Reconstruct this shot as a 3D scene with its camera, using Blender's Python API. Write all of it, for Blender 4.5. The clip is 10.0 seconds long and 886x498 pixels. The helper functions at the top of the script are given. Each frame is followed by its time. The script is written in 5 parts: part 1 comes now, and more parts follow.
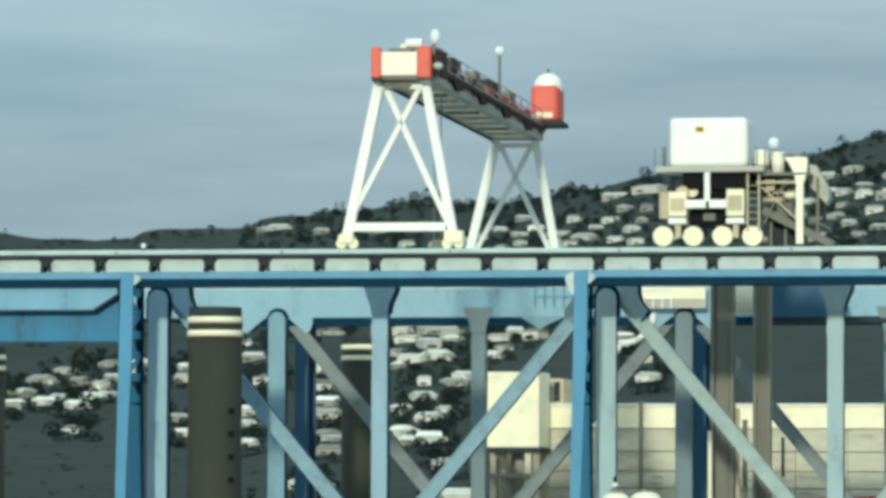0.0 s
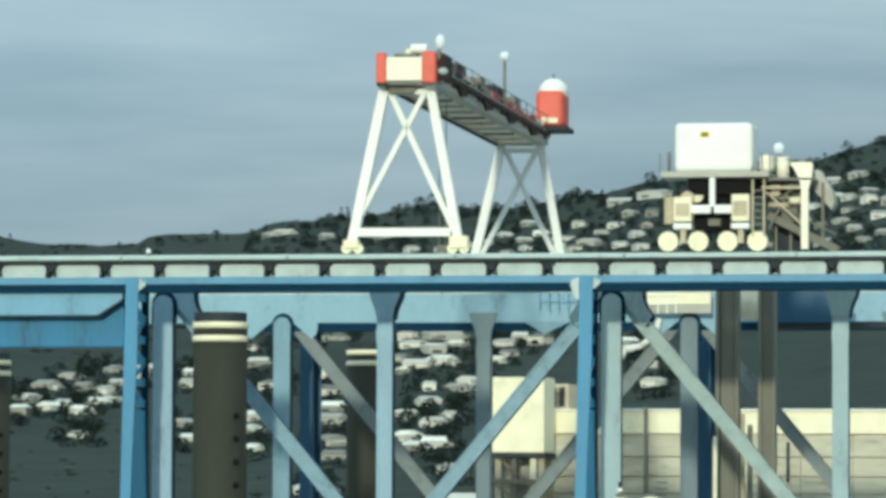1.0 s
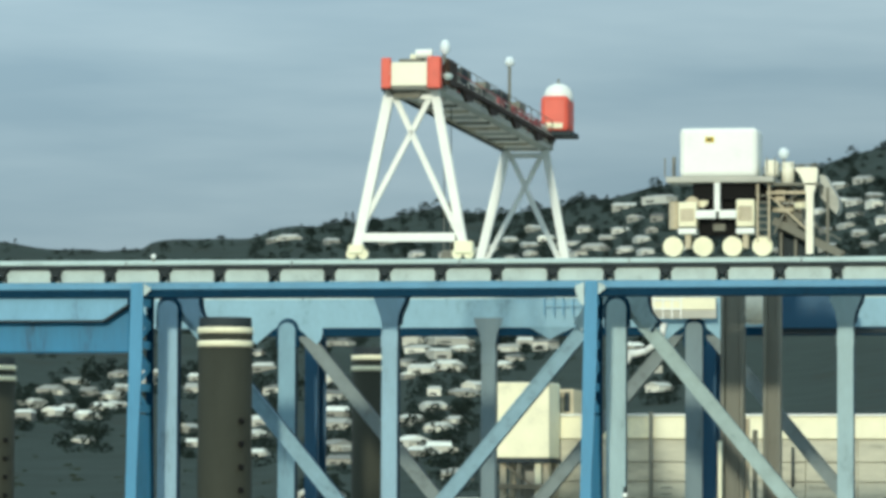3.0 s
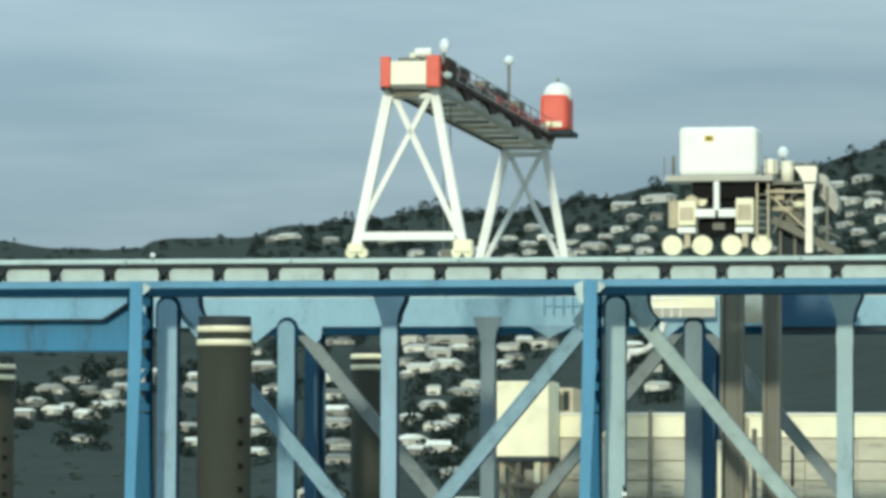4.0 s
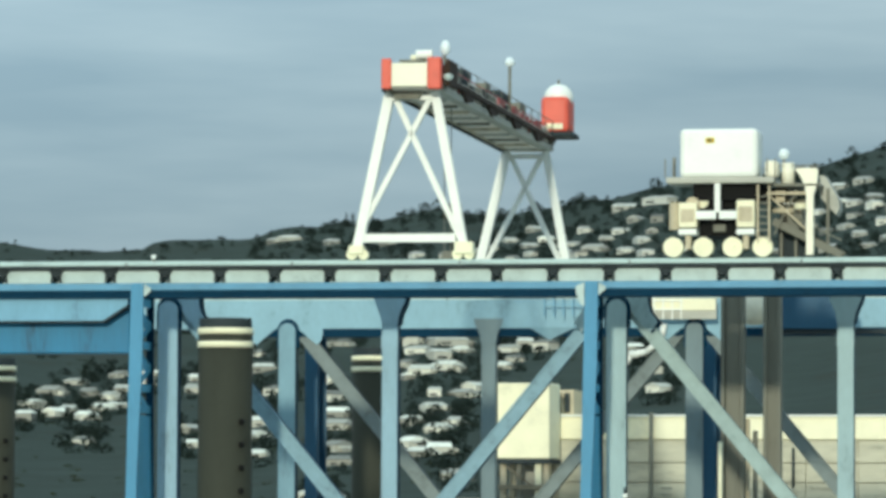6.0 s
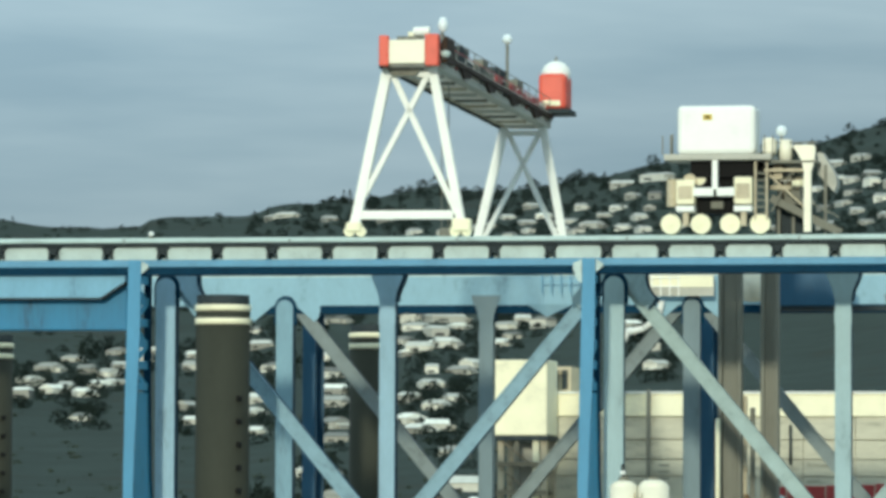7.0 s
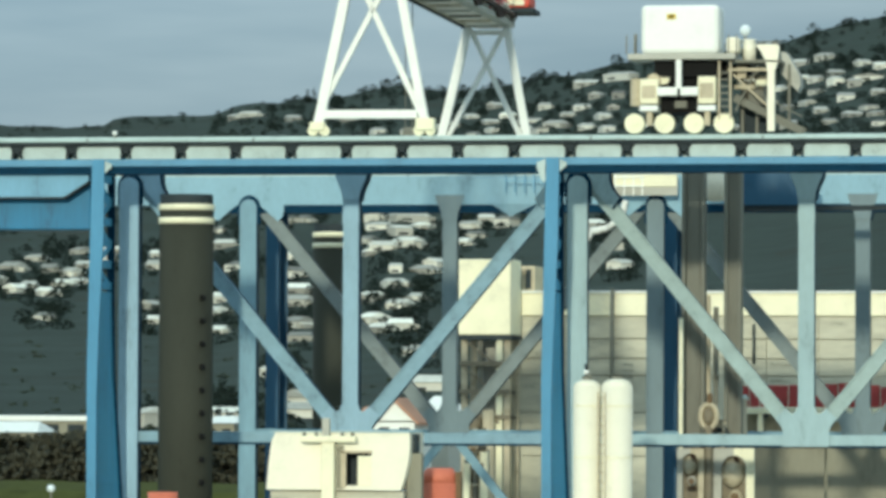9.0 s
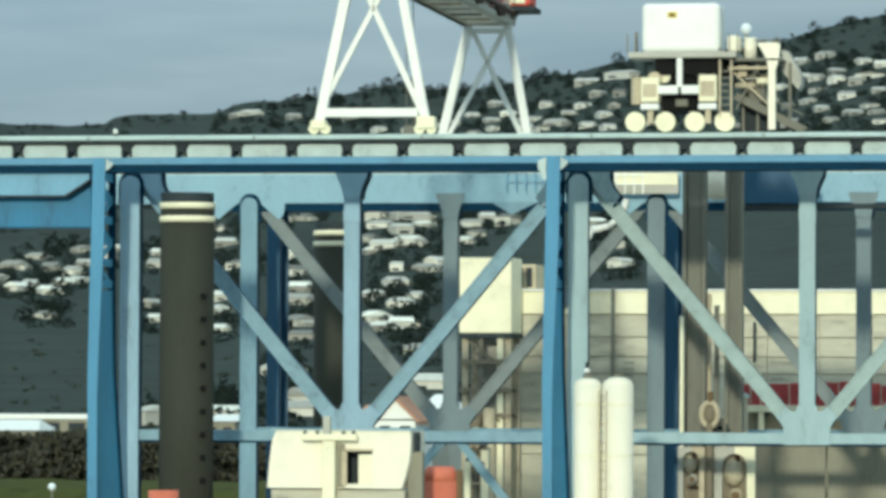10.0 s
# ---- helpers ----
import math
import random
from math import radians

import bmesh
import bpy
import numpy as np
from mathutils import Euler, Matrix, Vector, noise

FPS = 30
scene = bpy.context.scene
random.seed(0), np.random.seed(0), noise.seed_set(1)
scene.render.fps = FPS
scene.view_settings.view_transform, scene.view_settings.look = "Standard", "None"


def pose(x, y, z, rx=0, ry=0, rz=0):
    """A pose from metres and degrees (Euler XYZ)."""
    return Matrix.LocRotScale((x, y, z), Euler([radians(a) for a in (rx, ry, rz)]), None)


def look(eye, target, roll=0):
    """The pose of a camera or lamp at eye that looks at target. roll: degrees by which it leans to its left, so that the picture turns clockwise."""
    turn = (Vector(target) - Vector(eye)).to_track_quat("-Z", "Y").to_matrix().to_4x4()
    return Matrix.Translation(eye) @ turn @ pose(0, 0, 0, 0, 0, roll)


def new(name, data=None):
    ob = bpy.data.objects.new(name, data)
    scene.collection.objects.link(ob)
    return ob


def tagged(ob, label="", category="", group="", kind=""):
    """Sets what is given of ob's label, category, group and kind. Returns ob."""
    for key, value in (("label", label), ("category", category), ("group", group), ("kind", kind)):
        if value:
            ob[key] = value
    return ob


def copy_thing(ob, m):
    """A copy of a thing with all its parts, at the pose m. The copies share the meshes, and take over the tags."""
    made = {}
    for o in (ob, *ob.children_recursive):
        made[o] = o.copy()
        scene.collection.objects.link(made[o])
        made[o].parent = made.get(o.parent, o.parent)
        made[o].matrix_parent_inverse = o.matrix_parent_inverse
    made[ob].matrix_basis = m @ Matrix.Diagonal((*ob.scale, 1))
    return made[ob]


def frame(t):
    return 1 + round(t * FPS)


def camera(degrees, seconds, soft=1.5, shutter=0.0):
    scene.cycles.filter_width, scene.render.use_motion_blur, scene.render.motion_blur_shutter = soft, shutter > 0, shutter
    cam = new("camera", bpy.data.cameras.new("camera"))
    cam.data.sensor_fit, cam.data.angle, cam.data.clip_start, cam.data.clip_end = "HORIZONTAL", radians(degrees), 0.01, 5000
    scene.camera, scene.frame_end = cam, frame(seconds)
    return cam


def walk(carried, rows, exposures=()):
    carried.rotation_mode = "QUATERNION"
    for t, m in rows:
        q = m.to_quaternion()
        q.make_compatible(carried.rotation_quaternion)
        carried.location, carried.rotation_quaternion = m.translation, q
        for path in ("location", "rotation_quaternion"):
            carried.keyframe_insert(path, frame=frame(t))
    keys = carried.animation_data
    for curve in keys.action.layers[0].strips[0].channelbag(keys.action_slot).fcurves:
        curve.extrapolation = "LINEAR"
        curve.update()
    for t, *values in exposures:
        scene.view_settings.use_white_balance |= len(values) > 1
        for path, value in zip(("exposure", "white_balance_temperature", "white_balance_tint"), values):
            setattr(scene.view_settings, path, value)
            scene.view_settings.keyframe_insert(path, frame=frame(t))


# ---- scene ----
cam = camera(9.957, 10.0, soft=3.7)
EYE = Vector((0.0, 0.0, 12.0))
# seconds, turn to the left and tilt upwards in degrees
TURNS = (
    (0.0, 10.8613, 2.9883), (0.5, 10.9187, 3.0367), (1.0, 10.9187, 3.0469), (1.5, 10.9578, 3.1120), (2.0, 10.9477, 3.1150), (2.5, 10.9767, 3.1245),
    (2.7, 10.9770, 3.1180), (3.8, 10.9650, 3.0860), (4.0, 10.9672, 3.0913), (4.5, 10.9767, 3.0932), (5.0, 10.9672, 3.0791), (5.5, 10.9767, 3.1150),
    (5.7, 10.9780, 3.1150), (6.8, 10.9630, 2.9900), (7.0, 10.9477, 2.8521), (7.2, 10.8840, 2.5860), (7.5, 10.7744, 2.4032), (7.7, 10.7180, 2.2570),
    (8.0, 10.6489, 2.0722), (8.2, 10.6170, 2.0000), (8.5, 10.6004, 1.9843), (8.7, 10.5750, 1.8760), (9.0, 10.5330, 1.7208), (9.5, 10.5525, 1.6915), (10.0, 10.5424, 1.7017))
walk(cam, [(t, pose(*EYE, 90 + up, 0, turn) @ pose(0, 0, 0, 0, 0, 0.264)) for t, turn, up in TURNS], exposures=((0.0, 0.0, 5980, 2.5), (10.0, 0.0, 5980, 2.5)))

# ---- light ----
SUN_ELEVATION, SUN_TURN = 12.5, 177.6   # degrees; the low sun stands behind the camera, a little to its right
world = bpy.data.worlds.new("sky")
scene.world = world
world.use_nodes = True
wn, wl = world.node_tree.nodes, world.node_tree.links
sky = wn.new("ShaderNodeTexSky")
sky.sky_type, sky.sun_disc = "NISHITA", False
sky.sun_elevation, sky.sun_rotation = radians(SUN_ELEVATION), radians(SUN_TURN)
coord = wn.new("ShaderNodeTexCoord")
stretch = wn.new("ShaderNodeMapping")
stretch.inputs["Scale"].default_value = (5.0, 5.0, 34.0)
clouds = wn.new("ShaderNodeTexNoise")
clouds.inputs["Scale"].default_value, clouds.inputs["Detail"].default_value = 1.6, 5.0
tone = wn.new("ShaderNodeValToRGB")
tone.color_ramp.elements[0].position, tone.color_ramp.elements[0].color = 0.36, (3.55, 4.75, 5.5, 1)
tone.color_ramp.elements[1].position, tone.color_ramp.elements[1].color = 0.68, (5.35, 6.5, 7.0, 1)
cover = wn.new("ShaderNodeMix")
cover.data_type = "RGBA"
cover.inputs["Factor"].default_value = 0.93
wl.new(coord.outputs["Generated"], stretch.inputs["Vector"])
wl.new(stretch.outputs["Vector"], clouds.inputs["Vector"])
wl.new(clouds.outputs["Fac"], tone.inputs["Fac"])
wl.new(sky.outputs["Color"], cover.inputs["A"])
wl.new(tone.outputs["Color"], cover.inputs["B"])
level, deepen = wn.new("ShaderNodeSeparateXYZ"), wn.new("ShaderNodeMapRange")
deepen.inputs["From Min"].default_value, deepen.inputs["From Max"].default_value = 0.035, 0.11
deepen.inputs["To Min"].default_value, deepen.inputs["To Max"].default_value = 0.74, 1.10
shade = wn.new("ShaderNodeVectorMath")
shade.operation = "SCALE"
wl.new(coord.outputs["Generated"], level.inputs["Vector"])
wl.new(level.outputs["Z"], deepen.inputs["Value"])
wl.new(cover.outputs["Result"], shade.inputs[0])
across, both = wn.new("ShaderNodeMapRange"), wn.new("ShaderNodeMath")
across.inputs["From Min"].default_value, across.inputs["From Max"].default_value = -0.30, -0.08
across.inputs["To Min"].default_value, across.inputs["To Max"].default_value = 1.10, 0.92
both.operation = "MULTIPLY"
wl.new(level.outputs["X"], across.inputs["Value"])
wl.new(across.outputs["Result"], both.inputs[0])
wl.new(deepen.outputs["Result"], both.inputs[1])
wl.new(both.outputs["Value"], shade.inputs["Scale"])
# the overcast grows brighter and warmer overhead
zenith, grow, whole = wn.new("ShaderNodeMapRange"), wn.new("ShaderNodeMix"), wn.new("ShaderNodeVectorMath")
zenith.inputs["From Min"].default_value, zenith.inputs["From Max"].default_value = 0.12, 0.9
grow.data_type = "RGBA"
grow.inputs["A"].default_value, grow.inputs["B"].default_value = (1, 1, 1, 1), (2.25, 2.15, 1.98, 1)
whole.operation = "MULTIPLY"
wl.new(level.outputs["Z"], zenith.inputs["Value"])
wl.new(zenith.outputs["Result"], grow.inputs["Factor"])
wl.new(shade.outputs["Vector"], whole.inputs[0])
wl.new(grow.outputs["Result"], whole.inputs[1])
wl.new(whole.outputs["Vector"], wn["Background"].inputs["Color"])
wn["Background"].inputs["Strength"].default_value = 0.085
sun = new("sun", bpy.data.lights.new("sun", "SUN"))
sun.data.energy, sun.data.angle, sun.data.color = 2.35, radians(2.5), (1.0, 0.92, 0.70)
az = radians(SUN_TURN)
toward = Vector((math.sin(az) * math.cos(radians(SUN_ELEVATION)), math.cos(az) * math.cos(radians(SUN_ELEVATION)), math.sin(radians(SUN_ELEVATION))))
sun.matrix_world = look(toward * 50, (0, 0, 0))


# ---- materials ----
def material(name, colour, rough=0.6, metal=0.0, vary=0.25, size=1.5, stain=None, bump=0.15, per_thing=0.0, streak=1.0, gloss=0.5):
    """Paint or mineral with grain, larger stains and a fine relief."""
    m = bpy.data.materials.new(name)
    m.use_nodes = True
    n, l = m.node_tree.nodes, m.node_tree.links
    b = n["Principled BSDF"]
    b.inputs["Roughness"].default_value, b.inputs["Metallic"].default_value = rough, metal
    b.inputs["Specular IOR Level"].default_value = gloss
    tc, mp = n.new("ShaderNodeTexCoord"), n.new("ShaderNodeMapping")
    mp.inputs["Scale"].default_value = (1.0, 1.0, 1.0 / streak)
    l.new(tc.outputs["Object"], mp.inputs["Vector"])
    big, fine = n.new("ShaderNodeTexNoise"), n.new("ShaderNodeTexNoise")
    big.inputs["Scale"].default_value, big.inputs["Detail"].default_value = 1.0 / size, 4.0
    fine.inputs["Scale"].default_value, fine.inputs["Detail"].default_value = 9.0 / size, 6.0
    for t in (big, fine):
        l.new(mp.outputs["Vector"], t.inputs["Vector"])
    ramp = n.new("ShaderNodeValToRGB")
    dark = stain or tuple(c * (1 - vary) for c in colour)
    light = tuple(min(1.0, c * (1 + vary * 0.5)) for c in colour)
    ramp.color_ramp.elements[0].position, ramp.color_ramp.elements[0].color = 0.3, (*dark, 1)
    ramp.color_ramp.elements[1].position, ramp.color_ramp.elements[1].color = 0.72, (*light, 1)
    mid = ramp.color_ramp.elements.new(0.45)
    mid.color = (*colour, 1)
    add = n.new("ShaderNodeMath")
    add.operation = "MULTIPLY_ADD"
    add.inputs[1].default_value = 0.35
    half = n.new("ShaderNodeMath")
    half.operation = "MULTIPLY"
    half.inputs[1].default_value = 0.68
    l.new(big.outputs["Fac"], half.inputs[0])
    l.new(fine.outputs["Fac"], add.inputs[0])
    l.new(half.outputs[0], add.inputs[2])
    l.new(add.outputs[0], ramp.inputs["Fac"])
    out = ramp.outputs["Color"]
    if per_thing:
        info, hsv, span = n.new("ShaderNodeObjectInfo"), n.new("ShaderNodeHueSaturation"), n.new("ShaderNodeMapRange")
        span.inputs["To Min"].default_value, span.inputs["To Max"].default_value = 1 - per_thing, 1 + per_thing * 0.6
        l.new(info.outputs["Random"], span.inputs["Value"])
        l.new(span.outputs["Result"], hsv.inputs["Value"])
        l.new(out, hsv.inputs["Color"])
        out = hsv.outputs["Color"]
    l.new(out, b.inputs["Base Color"])
    if bump:
        bp = n.new("ShaderNodeBump")
        bp.inputs["Strength"].default_value, bp.inputs["Distance"].default_value = bump, 0.03 * size
        l.new(fine.outputs["Fac"], bp.inputs["Height"])
        l.new(bp.outputs["Normal"], b.inputs["Normal"])
    return m


DEEP_BLUE = material("deep_blue_paint", (0.012, 0.155, 0.300), 0.5, vary=0.5, size=1.1, streak=5)
PALE_BLUE = material("weathered_pale_blue_paint", (0.165, 0.340, 0.470), 0.6, vary=0.45, size=0.9, streak=4)
FAR_BLUE = material("grey_blue_paint", (0.175, 0.300, 0.370), 0.6, vary=0.45, size=0.9, streak=4)
RAIL_GREY = material("pale_rail_steel", (0.42, 0.53, 0.52), 0.5, vary=0.35, size=1.2)
INFILL = material("chalky_infill_panel", (0.46, 0.55, 0.53), 0.7, vary=0.45, size=0.8)
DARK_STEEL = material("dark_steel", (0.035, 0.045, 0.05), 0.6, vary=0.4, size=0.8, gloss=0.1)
GREY_STEEL = material("brown_grey_steel", (0.17, 0.165, 0.13), 0.65, vary=0.4, size=1.2, streak=5)
STACK = material("dark_brown_stack", (0.044, 0.046, 0.035), 0.7, vary=0.3, size=1.2, streak=3, gloss=0.1)
WHITE = material("white_paint", (0.84, 0.85, 0.80), 0.5, vary=0.12, size=1.0)
CREAM = material("cream_paint", (0.86, 0.81, 0.58), 0.55, vary=0.2, size=1.2)
DULL_CREAM = material("dirty_cream_paint", (0.50, 0.43, 0.30), 0.6, vary=0.4, size=0.7, stain=(0.16, 0.11, 0.05))
RED = material("orange_red_paint", (0.68, 0.10, 0.06), 0.5, vary=0.25, size=0.8)
DARK_RED = material("dark_red_paint", (0.36, 0.045, 0.045), 0.55, vary=0.4, size=0.8)
CONCRETE = material("concrete_wall", (0.50, 0.475, 0.37), 0.85, vary=0.5, size=1.6, streak=0.22)
YELLOW = material("yellow_paint", (0.6, 0.42, 0.02), 0.5)
LAMP_GLASS = material("pale_lamp_glass", (0.75, 0.82, 0.84), 0.15, vary=0.1)
HOUSE_WALL = material("house_render", (0.64, 0.63, 0.55), 0.8, vary=0.25, size=3.0, per_thing=0.6)
HOUSE_ROOF = material("house_roof", (0.60, 0.60, 0.53), 0.8, vary=0.3, size=3.0, per_thing=0.75)
CLAY_ROOF = material("clay_roof", (0.42, 0.22, 0.14), 0.8, vary=0.3, size=2.0)
WINDOW = material("dark_window", (0.02, 0.025, 0.03), 0.15)
HILL = material("dry_scrub_hill", (0.034, 0.046, 0.039), 0.95, vary=0.7, size=22.0, stain=(0.040, 0.038, 0.028), bump=0.0, gloss=0.1)
SCRUB = material("dry_scrub_leaves", (0.046, 0.058, 0.042), 0.95, vary=0.5, size=9.0, bump=0.0, gloss=0.1)
LEAVES = material("tree_foliage", (0.023, 0.034, 0.028), 0.9, vary=0.5, size=6.0, bump=0.0, gloss=0.1)
PALE_STEEL = material("pale_grey_steel", (0.44, 0.43, 0.37), 0.6, vary=0.3, size=1.0)
GATE_GREY = material("dull_sheet_metal", (0.27, 0.255, 0.19), 0.75, vary=0.3, size=2.0, streak=3)
RUST = material("rusty_brown_iron", (0.16, 0.10, 0.05), 0.8, vary=0.4, size=0.5)
CORAL = material("coral_paint", (0.62, 0.17, 0.10), 0.6, vary=0.25, size=1.0)
SHRUB = material("green_shrub_leaves", (0.058, 0.056, 0.038), 0.9, vary=0.7, size=4.0, bump=0.0, gloss=0.1)
WARM_WHITE = material("warm_white_paint", (0.85, 0.80, 0.64), 0.5, vary=0.12, size=1.0)
WEB_BLUE = material("greyish_web_paint", (0.215, 0.345, 0.420), 0.6, vary=0.5, size=0.7)
POST_BLUE = material("chalky_blue_paint", (0.270, 0.415, 0.515), 0.6, vary=0.45, size=0.9, streak=4)
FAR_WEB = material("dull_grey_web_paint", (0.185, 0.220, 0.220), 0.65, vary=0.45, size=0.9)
# blue darkened to stand for the shade on the far columns
FAR_DEEP = material("darkened_blue", (0.018, 0.085, 0.16), 0.55, vary=0.3, size=2.0, streak=3)
BROWN_STEEL = material("brown_red_steel", (0.74, 0.68, 0.60), 0.65, vary=0.4, size=1.2)
TOWER_BROWN = material("rust_stained_brown_steel", (0.21, 0.175, 0.12), 0.7, vary=0.5, size=0.6)
BLACK = material("flat_black", (0.01, 0.01, 0.01), 0.7, gloss=0.1)
# navy stands for shade on side faces, recesses and undersides
SHADE_NAVY = material("shade_navy", (0.002, 0.029, 0.062), 0.65, vary=0.4, size=1.0, streak=3, gloss=0.1)
# column front takes a blue set for its lit face
COLUMN_BLUE = material("lit_front_blue_paint", (0.062, 0.235, 0.395), 0.55, vary=0.4, size=1.1, streak=5)
CHORD_BLUE = material("lit_chord_blue_paint", (0.105, 0.275, 0.425), 0.55, vary=0.35, size=1.3)
# greyer green tint for posts and webs of the later bays
GREY_POST = material("grey_green_post_paint", (0.325, 0.445, 0.470), 0.6, vary=0.4, size=0.9, streak=4)
GREY_WEB = material("grey_green_web_paint", (0.315, 0.405, 0.395), 0.6, vary=0.45, size=0.7)
DARK_BROWN = material("dark_brown_paint", (0.045, 0.028, 0.020), 0.6, vary=0.4, size=0.8, gloss=0.1)
GRASS = material("rough_green_grass", (0.055, 0.062, 0.018), 0.95, vary=0.5, size=1.4, bump=0.4, gloss=0.1)
# web blue is strengthened in the paint to lift the shaded side
SIDE_BLUE = material("shaded_side_blue_paint", (0.080, 0.360, 0.560), 0.6, vary=0.4, size=1.1, streak=5)
FAR_CHORD = material("chalky_pale_blue_paint", (0.245, 0.405, 0.495), 0.6, vary=0.35, size=1.4, streak=2)
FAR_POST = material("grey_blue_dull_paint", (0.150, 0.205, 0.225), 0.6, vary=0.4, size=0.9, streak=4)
DULL_WALL = material("dull_far_house_render", (0.54, 0.54, 0.48), 0.85, vary=0.3, size=3.0, per_thing=0.6)
DULL_ROOF = material("dull_far_house_roof", (0.46, 0.46, 0.42), 0.85, vary=0.3, size=3.0, per_thing=0.7)
BOUNCE_SLAB = material("bounce_slab_concrete", (0.34, 0.33, 0.29), 0.9, vary=0.3, size=8.0)


# ---- building helpers ----
def box(bm, x0, x1, y0, y1, z0, z1, bevel=0.0):
    made = bmesh.ops.create_cube(bm, size=1.0)["verts"]
    for v in made:
        v.co = Vector(((x0 + x1) / 2 + v.co.x * (x1 - x0), (y0 + y1) / 2 + v.co.y * (y1 - y0), (z0 + z1) / 2 + v.co.z * (z1 - z0)))
    if bevel:
        edges = list({e for v in made for e in v.link_edges})
        bmesh.ops.bevel(bm, geom=edges, offset=bevel, segments=2, affect="EDGES", profile=0.5)
    return bm


def bar(bm, a, b, wide, deep, bevel=0.02):
    """A rectangular bar from a to b: wide in the plane of x and z, deep along y."""
    a, b = Vector(a), Vector(b)
    axis = (b - a).normalized()
    deepway = Vector((0, 1, 0)) if abs(axis.y) < 0.9 else Vector((0, 0, 1))
    side = axis.cross(deepway).normalized()
    up = side.cross(axis).normalized()
    made = bmesh.ops.create_cube(bm, size=1.0)["verts"]
    for v in made:
        v.co = (a + b) / 2 + axis * (v.co.z * (b - a).length) + side * (v.co.x * wide) + up * (v.co.y * deep)
    if bevel:
        edges = list({e for v in made for e in v.link_edges})
        bmesh.ops.bevel(bm, geom=edges, offset=bevel, segments=1, affect="EDGES")
    return bm


def tube(bm, a, b, r1, r2=None, sides=20):
    a, b = Vector(a), Vector(b)
    m = Matrix.Translation((a + b) / 2) @ (b - a).to_track_quat("Z", "Y").to_matrix().to_4x4()
    bmesh.ops.create_cone(bm, cap_ends=True, segments=sides, radius1=r1, radius2=r1 if r2 is None else r2, depth=(b - a).length, matrix=m)
    return bm


def ball(bm, c, r, squash=1.0):
    bmesh.ops.create_uvsphere(bm, u_segments=16, v_segments=10, radius=r, matrix=Matrix.Translation(c) @ Matrix.Diagonal((1, 1, squash, 1)))
    return bm


def plate(bm, outline, y0, y1):
    """A plate with an outline of (x, z) pairs, between y0 and y1."""
    front = [bm.verts.new((x, y0, z)) for x, z in outline]
    back = [bm.verts.new((x, y1, z)) for x, z in outline]
    bm.faces.new(front)
    bm.faces.new(back[::-1])
    for i in range(len(front)):
        j = (i + 1) % len(front)
        bm.faces.new((front[j], front[i], back[i], back[j]))
    bmesh.ops.recalc_face_normals(bm, faces=bm.faces[:])
    return bm


def upright_plate(bm, outline, x0, x1):
    """A plate with an outline of (y, z) pairs, between x0 and x1."""
    plate(bm, outline, x0, x1)
    for v in bm.verts:
        v.co = Vector((v.co.y, v.co.x, v.co.z))
    bmesh.ops.recalc_face_normals(bm, faces=bm.faces[:])
    return bm


def part(name, bm, material, parent=None, label=""):
    data = bpy.data.meshes.new(name)
    if parent:
        up, base = parent, Vector((0, 0, 0))
        while up:
            base, up = base + up.location, up.parent
        bmesh.ops.translate(bm, vec=-base, verts=bm.verts[:])
    bm.normal_update()
    for f in bm.faces:
        f.smooth = len(f.verts) == 4 and f.calc_area() > 0 and name in SMOOTH
    bm.to_mesh(data)
    bm.free()
    data.materials.append(material)
    ob = new(name, data)
    ob.parent = parent
    return tagged(ob, label)


SMOOTH = {"barrel", "shaft", "tank", "wheel", "dome", "hub", "pipe", "globe", "ring"}


def B():
    return bmesh.new()


def thing(name, label, category, group="", at=(0, 0, 0), kind=""):
    ob = new(name)
    ob.location = at
    return tagged(ob, label, category, group, kind)


# ---- the ground, the hill and the yard ----
NEAR, FAR = 212.3, 247.3          # planes of the two crane rails
TRUSS, BACK = 217.9, 241.7        # planes of the two trusses
X0, BAY = -54.6, 20.0             # first column and the spacing of the columns
RAIL_TOP = 23.34


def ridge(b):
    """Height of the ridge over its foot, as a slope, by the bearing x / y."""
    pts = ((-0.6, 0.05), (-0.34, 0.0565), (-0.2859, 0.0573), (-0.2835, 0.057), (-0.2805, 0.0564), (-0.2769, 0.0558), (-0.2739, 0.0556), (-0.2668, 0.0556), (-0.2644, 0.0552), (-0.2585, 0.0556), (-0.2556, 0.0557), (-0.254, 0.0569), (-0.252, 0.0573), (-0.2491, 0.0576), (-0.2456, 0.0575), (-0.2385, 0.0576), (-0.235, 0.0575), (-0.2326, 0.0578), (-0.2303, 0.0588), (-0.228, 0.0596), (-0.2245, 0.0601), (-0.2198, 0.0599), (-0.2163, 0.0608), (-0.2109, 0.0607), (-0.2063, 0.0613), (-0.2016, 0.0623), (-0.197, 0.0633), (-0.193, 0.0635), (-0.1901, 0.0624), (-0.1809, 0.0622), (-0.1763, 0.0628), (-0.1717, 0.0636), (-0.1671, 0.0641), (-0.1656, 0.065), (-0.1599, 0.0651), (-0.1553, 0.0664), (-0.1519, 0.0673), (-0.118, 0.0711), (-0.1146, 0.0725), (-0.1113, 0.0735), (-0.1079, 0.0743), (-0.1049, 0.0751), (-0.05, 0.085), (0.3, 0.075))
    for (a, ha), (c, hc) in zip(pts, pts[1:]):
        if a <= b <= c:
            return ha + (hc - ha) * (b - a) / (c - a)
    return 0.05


HILL_FOOT, HILL_TOP = 620.0, 2700.0


